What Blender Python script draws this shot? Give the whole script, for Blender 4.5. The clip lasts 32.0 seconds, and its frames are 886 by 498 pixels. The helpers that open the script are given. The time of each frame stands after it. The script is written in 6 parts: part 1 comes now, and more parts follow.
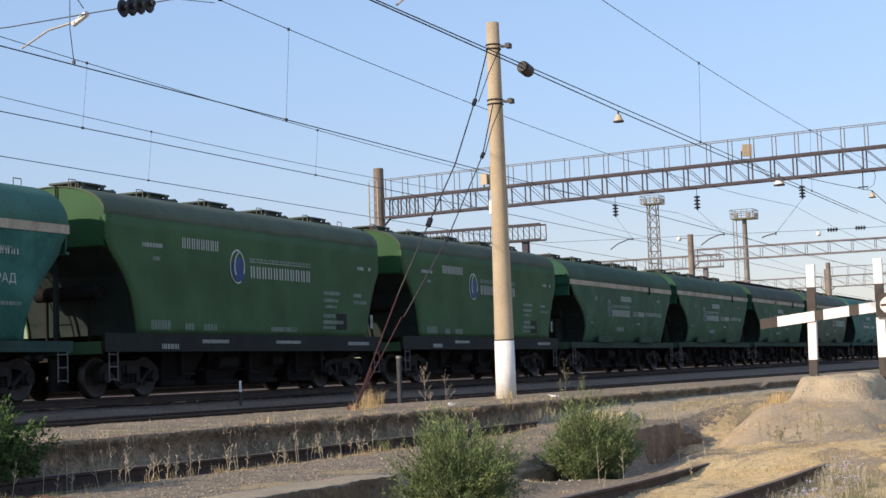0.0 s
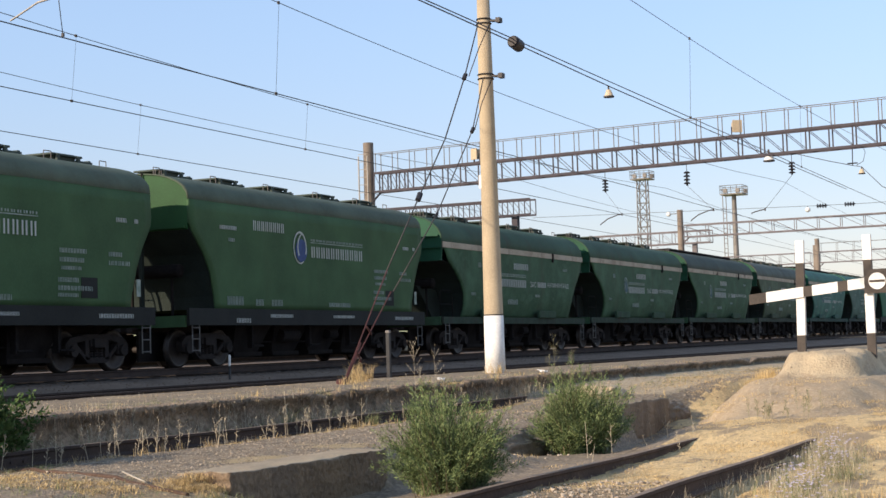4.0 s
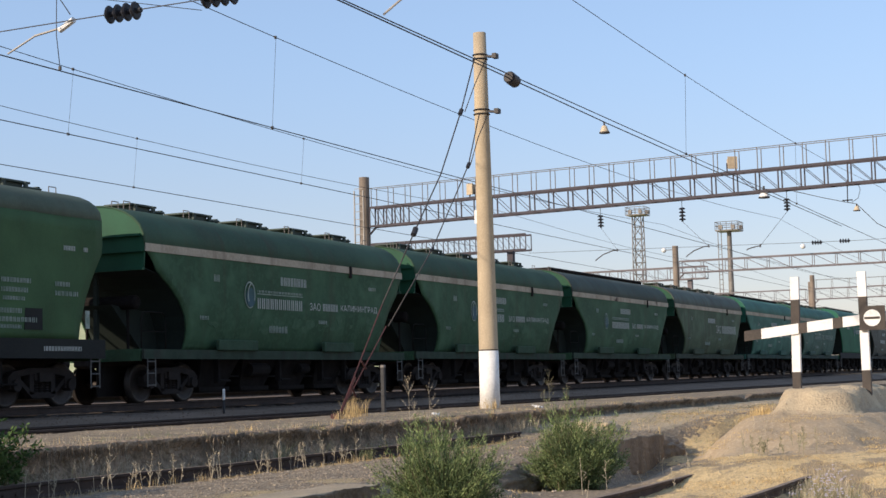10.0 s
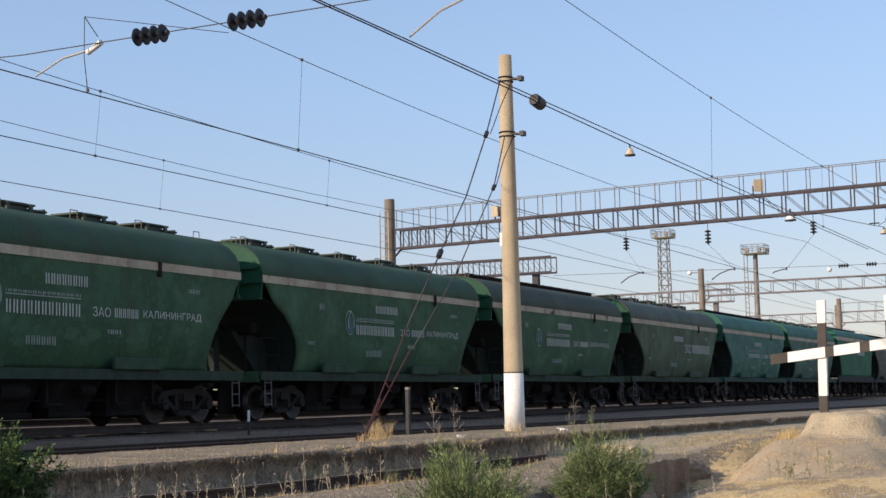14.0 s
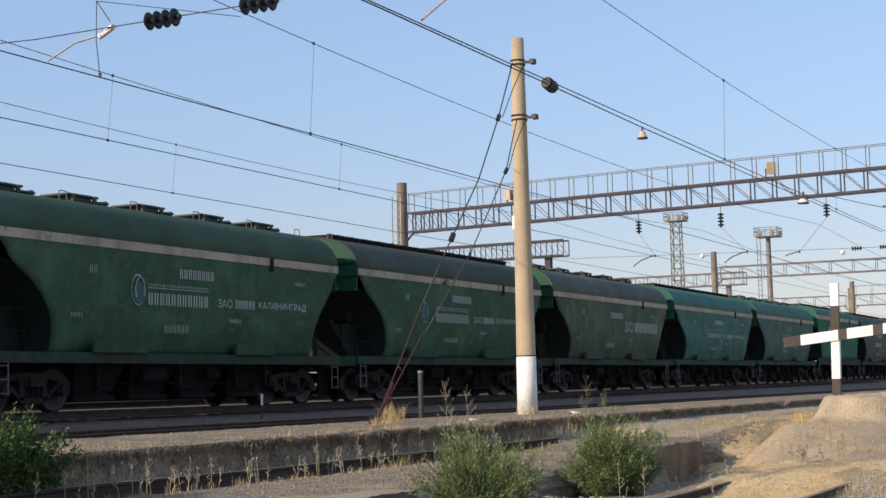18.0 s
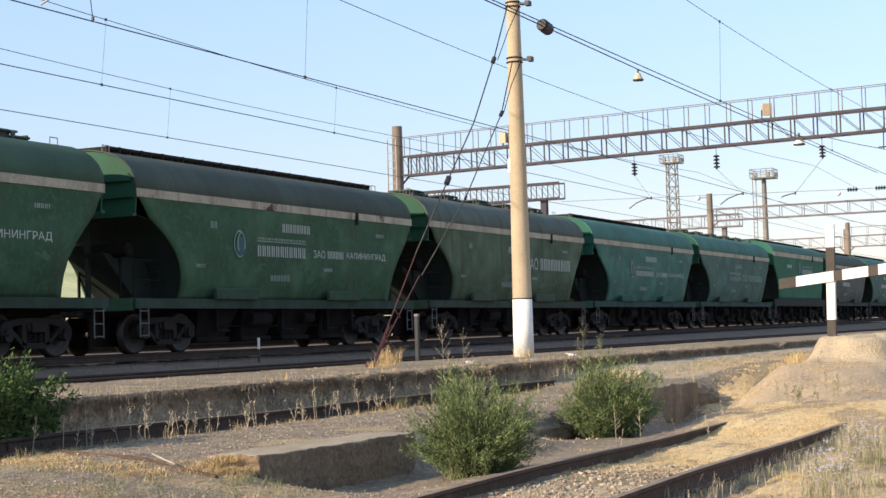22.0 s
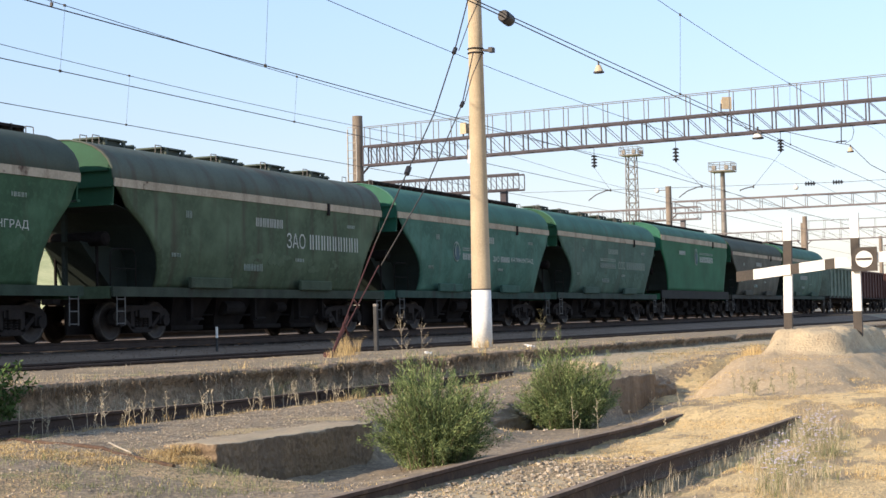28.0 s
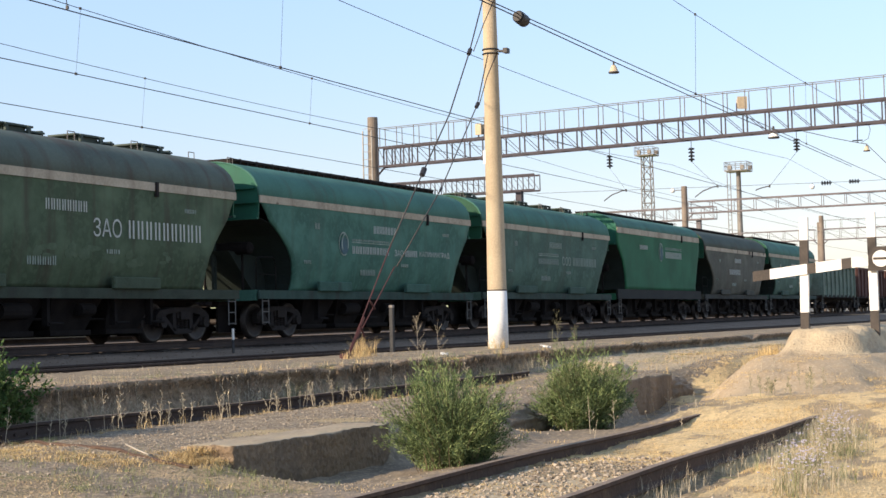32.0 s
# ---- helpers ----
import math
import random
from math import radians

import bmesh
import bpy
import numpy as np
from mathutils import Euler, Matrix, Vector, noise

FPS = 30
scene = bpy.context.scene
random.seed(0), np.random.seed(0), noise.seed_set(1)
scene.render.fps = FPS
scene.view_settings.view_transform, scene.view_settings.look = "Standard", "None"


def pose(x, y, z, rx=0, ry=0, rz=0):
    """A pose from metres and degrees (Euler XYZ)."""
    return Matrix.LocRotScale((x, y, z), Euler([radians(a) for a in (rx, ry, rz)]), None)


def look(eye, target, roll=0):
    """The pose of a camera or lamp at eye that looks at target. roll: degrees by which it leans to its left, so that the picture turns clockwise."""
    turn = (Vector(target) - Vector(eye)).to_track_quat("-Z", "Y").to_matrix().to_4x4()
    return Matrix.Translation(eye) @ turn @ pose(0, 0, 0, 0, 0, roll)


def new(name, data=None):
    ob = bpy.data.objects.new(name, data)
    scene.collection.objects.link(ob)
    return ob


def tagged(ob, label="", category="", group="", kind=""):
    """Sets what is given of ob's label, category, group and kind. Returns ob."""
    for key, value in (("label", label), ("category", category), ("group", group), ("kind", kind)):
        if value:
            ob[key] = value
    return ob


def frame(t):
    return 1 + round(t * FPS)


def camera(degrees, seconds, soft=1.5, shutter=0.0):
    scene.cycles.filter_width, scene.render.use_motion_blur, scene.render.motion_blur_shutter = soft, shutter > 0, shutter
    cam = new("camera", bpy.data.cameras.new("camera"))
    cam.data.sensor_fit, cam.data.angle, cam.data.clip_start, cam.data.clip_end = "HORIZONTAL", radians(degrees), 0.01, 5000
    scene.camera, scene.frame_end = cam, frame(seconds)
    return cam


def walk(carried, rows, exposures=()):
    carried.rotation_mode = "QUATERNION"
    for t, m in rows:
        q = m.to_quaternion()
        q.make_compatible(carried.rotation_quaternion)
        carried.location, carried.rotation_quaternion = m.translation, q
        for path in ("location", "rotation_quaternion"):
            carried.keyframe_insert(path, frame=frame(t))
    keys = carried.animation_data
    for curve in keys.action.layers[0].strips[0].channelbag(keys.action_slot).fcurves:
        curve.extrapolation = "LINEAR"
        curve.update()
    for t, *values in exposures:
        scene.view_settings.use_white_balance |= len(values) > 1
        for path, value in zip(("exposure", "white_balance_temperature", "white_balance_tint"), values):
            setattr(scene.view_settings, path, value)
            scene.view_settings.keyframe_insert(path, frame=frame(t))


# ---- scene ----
LENS = 31.5
EYE = (0.0, 0.0, 0.30)
# the camera stands at one place and only turns: seconds, yaw, pitch, roll
PATH = [
    (0, -65.14, 4.53, 1.97), (0.5, -65.28, 4.32, 2.03), (1, -65.40, 4.05, 2.03),
    (1.5, -65.42, 3.89, 1.98), (2, -65.28, 3.65, 2.01), (2.5, -65.32, 3.54, 1.99),
    (3, -65.29, 3.46, 2.01), (3.5, -65.41, 3.40, 1.97), (5.5, -65.90, 4.72, 1.16),
    (6, -65.96, 4.88, 1.13), (6.5, -66.03, 4.98, 1.11), (7, -65.98, 5.02, 1.31),
    (7.5, -65.90, 5.01, 1.51), (8, -65.74, 4.98, 1.69), (8.5, -65.65, 5.01, 1.68),
    (9, -65.68, 4.97, 1.79), (9.5, -65.73, 4.88, 1.77), (10, -65.72, 4.86, 1.53),
    (10.5, -65.60, 4.94, 1.47), (11, -65.58, 5.09, 1.28), (11.5, -65.56, 5.19, 1.22),
    (12, -65.44, 5.30, 1.41), (12.5, -65.43, 5.44, 1.44), (13, -65.15, 5.52, 1.66),
    (13.5, -64.95, 5.56, 1.61), (14, -64.82, 5.69, 1.30), (14.5, -64.74, 5.83, 1.19),
    (16.5, -64.29, 5.93, 1.54), (17, -64.30, 5.67, 1.46), (17.5, -64.33, 5.39, 1.36),
    (18, -64.36, 5.10, 1.37), (18.5, -64.34, 4.79, 1.55), (19, -64.28, 4.45, 1.72),
    (19.5, -64.44, 4.12, 1.44), (20, -64.48, 3.83, 1.35), (20.5, -64.44, 3.57, 1.57),
    (21, -64.38, 3.37, 1.63), (21.5, -64.43, 3.16, 1.59), (22, -64.49, 3.03, 1.68),
    (22.5, -64.50, 2.92, 1.66), (23, -64.50, 2.83, 1.71), (23.5, -64.43, 2.85, 1.76),
    (24, -64.36, 2.90, 1.86), (24.5, -64.38, 3.05, 1.51), (25, -64.65, 3.06, 1.37),
    (25.5, -65.07, 2.94, 1.30), (26, -65.42, 2.66, 1.28), (26.5, -65.99, 2.44, 1.32),
    (28.5, -65.98, 2.75, 1.33), (29, -66.09, 2.83, 1.51), (29.5, -66.07, 2.70, 1.68),
    (30, -66.02, 2.57, 1.75), (30.5, -65.86, 2.47, 1.78), (31, -65.71, 2.55, 1.69),
    (31.5, -65.56, 2.63, 1.54), (32, -65.41, 2.69, 1.48),
]
cam = camera(LENS, 32.0, soft=1.5)
EXPOSURES = [(0, 0.09, 6500, 15), (1, 0.13, 6520, 15), (2, 0.18, 6620, 15), (3.5, 0.28, 6780, 15), (5.5, 0.10, 6610, 15), (9, 0.04, 6600, 15), (12, 0.12, 6650, 15), (14.5, -0.04, 6610, 15), (16.5, -0.08, 6590, 15),
             (18, -0.01, 6570, 15), (20, 0.26, 6680, 14), (22, 0.46, 6850, 14), (26.5, 0.51, 6900, 14), (32, 0.48, 6900, 14)]
walk(cam, [(t, pose(*EYE, 90 + p, r, y)) for t, y, p, r in PATH], EXPOSURES)

# ---- light: a low sun behind the train, clear sky ----
SUN = Vector((-2.0, 1.25, 1.05)).normalized()
world = bpy.data.worlds.new("world")
scene.world = world
world.use_nodes = True
wn = world.node_tree.nodes
sky = wn.new("ShaderNodeTexSky")
sky.sky_type = "NISHITA"
sky.sun_disc = False
sky.sun_elevation = math.asin(SUN.z)
sky.sun_rotation = math.atan2(SUN.x, SUN.y)
sky.altitude, sky.air_density, sky.dust_density, sky.ozone_density = 800, 1.0, 0.9, 1.4
haze = wn.new("ShaderNodeMix")
haze.data_type = "RGBA"
haze.inputs[0].default_value = 0.47
haze.inputs[7].default_value = (2.22, 2.92, 3.86, 1)
world.node_tree.links.new(sky.outputs[0], haze.inputs[6])
# dusty air: the sky pales and warms towards the horizon all round
place = wn.new("ShaderNodeTexCoord")
split = wn.new("ShaderNodeSeparateXYZ")
rise = wn.new("ShaderNodeMapRange")
rise.interpolation_type = "SMOOTHSTEP"
rise.inputs[1].default_value, rise.inputs[2].default_value = -0.02, 0.24
dusty = wn.new("ShaderNodeMix")
dusty.data_type = "RGBA"
dusty.inputs[6].default_value = (0.885, 0.75, 0.705, 1)
dusty.inputs[7].default_value = (0.93, 1.0, 1.06, 1)
tinted = wn.new("ShaderNodeMix")
tinted.data_type = "RGBA"
tinted.blend_type = "MULTIPLY"
tinted.inputs[0].default_value = 1.0
for a, b in ((place.outputs["Generated"], split.inputs[0]), (split.outputs[2], rise.inputs[0]), (rise.outputs[0], dusty.inputs[0]),
             (haze.outputs[2], tinted.inputs[6]), (dusty.outputs[2], tinted.inputs[7]), (tinted.outputs[2], wn["Background"].inputs[0])):
    world.node_tree.links.new(a, b)
wn["Background"].inputs[1].default_value = 0.185
sun_data = bpy.data.lights.new("sun", "SUN")
sun_data.energy, sun_data.angle, sun_data.color = 5.0, radians(0.6), (1.0, 0.87, 0.68)
sun = new("sun", sun_data)
sun.matrix_world = look(SUN * 200, (0, 0, 0))

# ---- materials ----
def material(name, colour, dark=None, rough=0.85, scale=2.0, fine=40.0, bump=0.25, metal=0.0, streaks=None, amount=0.5,
             stretch=(1, 1, 1), spots=None, vary=0.0, depth=0.02, gain=0.5, gloss=0.3, edge=0.06, seed=0.0, crumbs=None):
    """A surface with two scales of mottling, optional streaks of rust or dirt running down, and fine relief."""
    m = bpy.data.materials.new(name)
    m.use_nodes = True
    n, l = m.node_tree.nodes, m.node_tree.links
    b = n["Principled BSDF"]
    tc = n.new("ShaderNodeTexCoord")
    mp = n.new("ShaderNodeMapping")
    mp.inputs["Scale"].default_value = stretch
    mp.inputs["Location"].default_value = (seed * 7.3, seed * 2.1, 0)
    l.new(tc.outputs["Object"], mp.inputs[0])

    def noise_node(s, detail=4.0, src=mp):
        t = n.new("ShaderNodeTexNoise")
        t.inputs["Scale"].default_value = s
        t.inputs["Detail"].default_value = detail
        l.new(src.outputs[0], t.inputs["Vector"])
        return t

    def ramp(src, lo, hi):
        r = n.new("ShaderNodeMapRange")
        r.inputs[1].default_value, r.inputs[2].default_value = lo, hi
        l.new(src, r.inputs[0])
        return r.outputs[0]

    def mix(fac, a, c):
        x = n.new("ShaderNodeMix")
        x.data_type = "RGBA"
        if isinstance(fac, float):
            x.inputs[0].default_value = fac
        else:
            l.new(fac, x.inputs[0])
        for i, v in ((6, a), (7, c)):
            if isinstance(v, tuple):
                x.inputs[i].default_value = (*v, 1)
            else:
                l.new(v, x.inputs[i])
        return x.outputs[2]

    dark = dark or tuple(v * 0.6 for v in colour)
    big, small = noise_node(scale, 5.0), noise_node(fine, 3.0)
    col = mix(ramp(big.outputs[0], 0.35, 0.68), dark, colour)
    light = tuple(min(1.0, v * 1.25) for v in colour)
    f = n.new("ShaderNodeMath")
    f.operation = "MULTIPLY"
    l.new(ramp(small.outputs[0], 0.42, 0.75), f.inputs[0])
    f.inputs[1].default_value = gain
    col = mix(f.outputs[0], col, light)
    if crumbs:
        for k, sc in enumerate((7.0, 17.0)):
            s = noise_node(sc, 5.0)
            g = n.new("ShaderNodeMath")
            g.operation = "MULTIPLY"
            l.new(ramp(s.outputs[0], 0.50, 0.62), g.inputs[0])
            g.inputs[1].default_value = 0.75
            col = mix(g.outputs[0], col, crumbs[k])
    if spots:
        s = noise_node(spots[1], 6.0)
        col = mix(ramp(s.outputs[0], spots[2], spots[2] + edge), col, spots[0])
    if streaks:
        m2 = n.new("ShaderNodeMapping")
        m2.inputs["Scale"].default_value = (1.6, 0.5, 0.16)
        m2.inputs["Location"].default_value = (seed * 5.7, seed * 1.3, 0)
        l.new(tc.outputs["Object"], m2.inputs[0])
        s = noise_node(1.7, 6.0, m2)
        g = n.new("ShaderNodeMath")
        g.operation = "MULTIPLY"
        l.new(ramp(s.outputs[0], 0.52, 0.72), g.inputs[0])
        g.inputs[1].default_value = amount
        col = mix(g.outputs[0], col, streaks)
    if vary:
        oi = n.new("ShaderNodeObjectInfo")
        h = n.new("ShaderNodeHueSaturation")
        l.new(ramp(oi.outputs["Random"], 0, 1), h.inputs["Value"])
        mr = h.inputs["Value"].links[0].from_node
        mr.inputs[3].default_value, mr.inputs[4].default_value = 1 - vary, 1 + vary
        l.new(col, h.inputs["Color"])
        col = h.outputs[0]
    l.new(col, b.inputs["Base Color"])
    b.inputs["Roughness"].default_value = rough
    b.inputs["Metallic"].default_value = metal
    b.inputs["Specular IOR Level"].default_value = gloss
    if bump:
        bp = n.new("ShaderNodeBump")
        bp.inputs["Strength"].default_value = bump
        bp.inputs["Distance"].default_value = depth
        l.new(small.outputs[0], bp.inputs["Height"])
        l.new(bp.outputs[0], b.inputs["Normal"])
    return m


def island_material(name, colour, dark, rough=0.9):
    """For leaves, blades and stones in one mesh: every piece has its own shade."""
    m = bpy.data.materials.new(name)
    m.use_nodes = True
    n, l = m.node_tree.nodes, m.node_tree.links
    b = n["Principled BSDF"]
    g = n.new("ShaderNodeNewGeometry")
    x = n.new("ShaderNodeMix")
    x.data_type = "RGBA"
    l.new(g.outputs["Random Per Island"], x.inputs[0])
    x.inputs[6].default_value, x.inputs[7].default_value = (*dark, 1), (*colour, 1)
    l.new(x.outputs[2], b.inputs["Base Color"])
    b.inputs["Roughness"].default_value = rough
    b.inputs["Specular IOR Level"].default_value = 0.2
    return m


GRIME = (0.05, 0.045, 0.04)
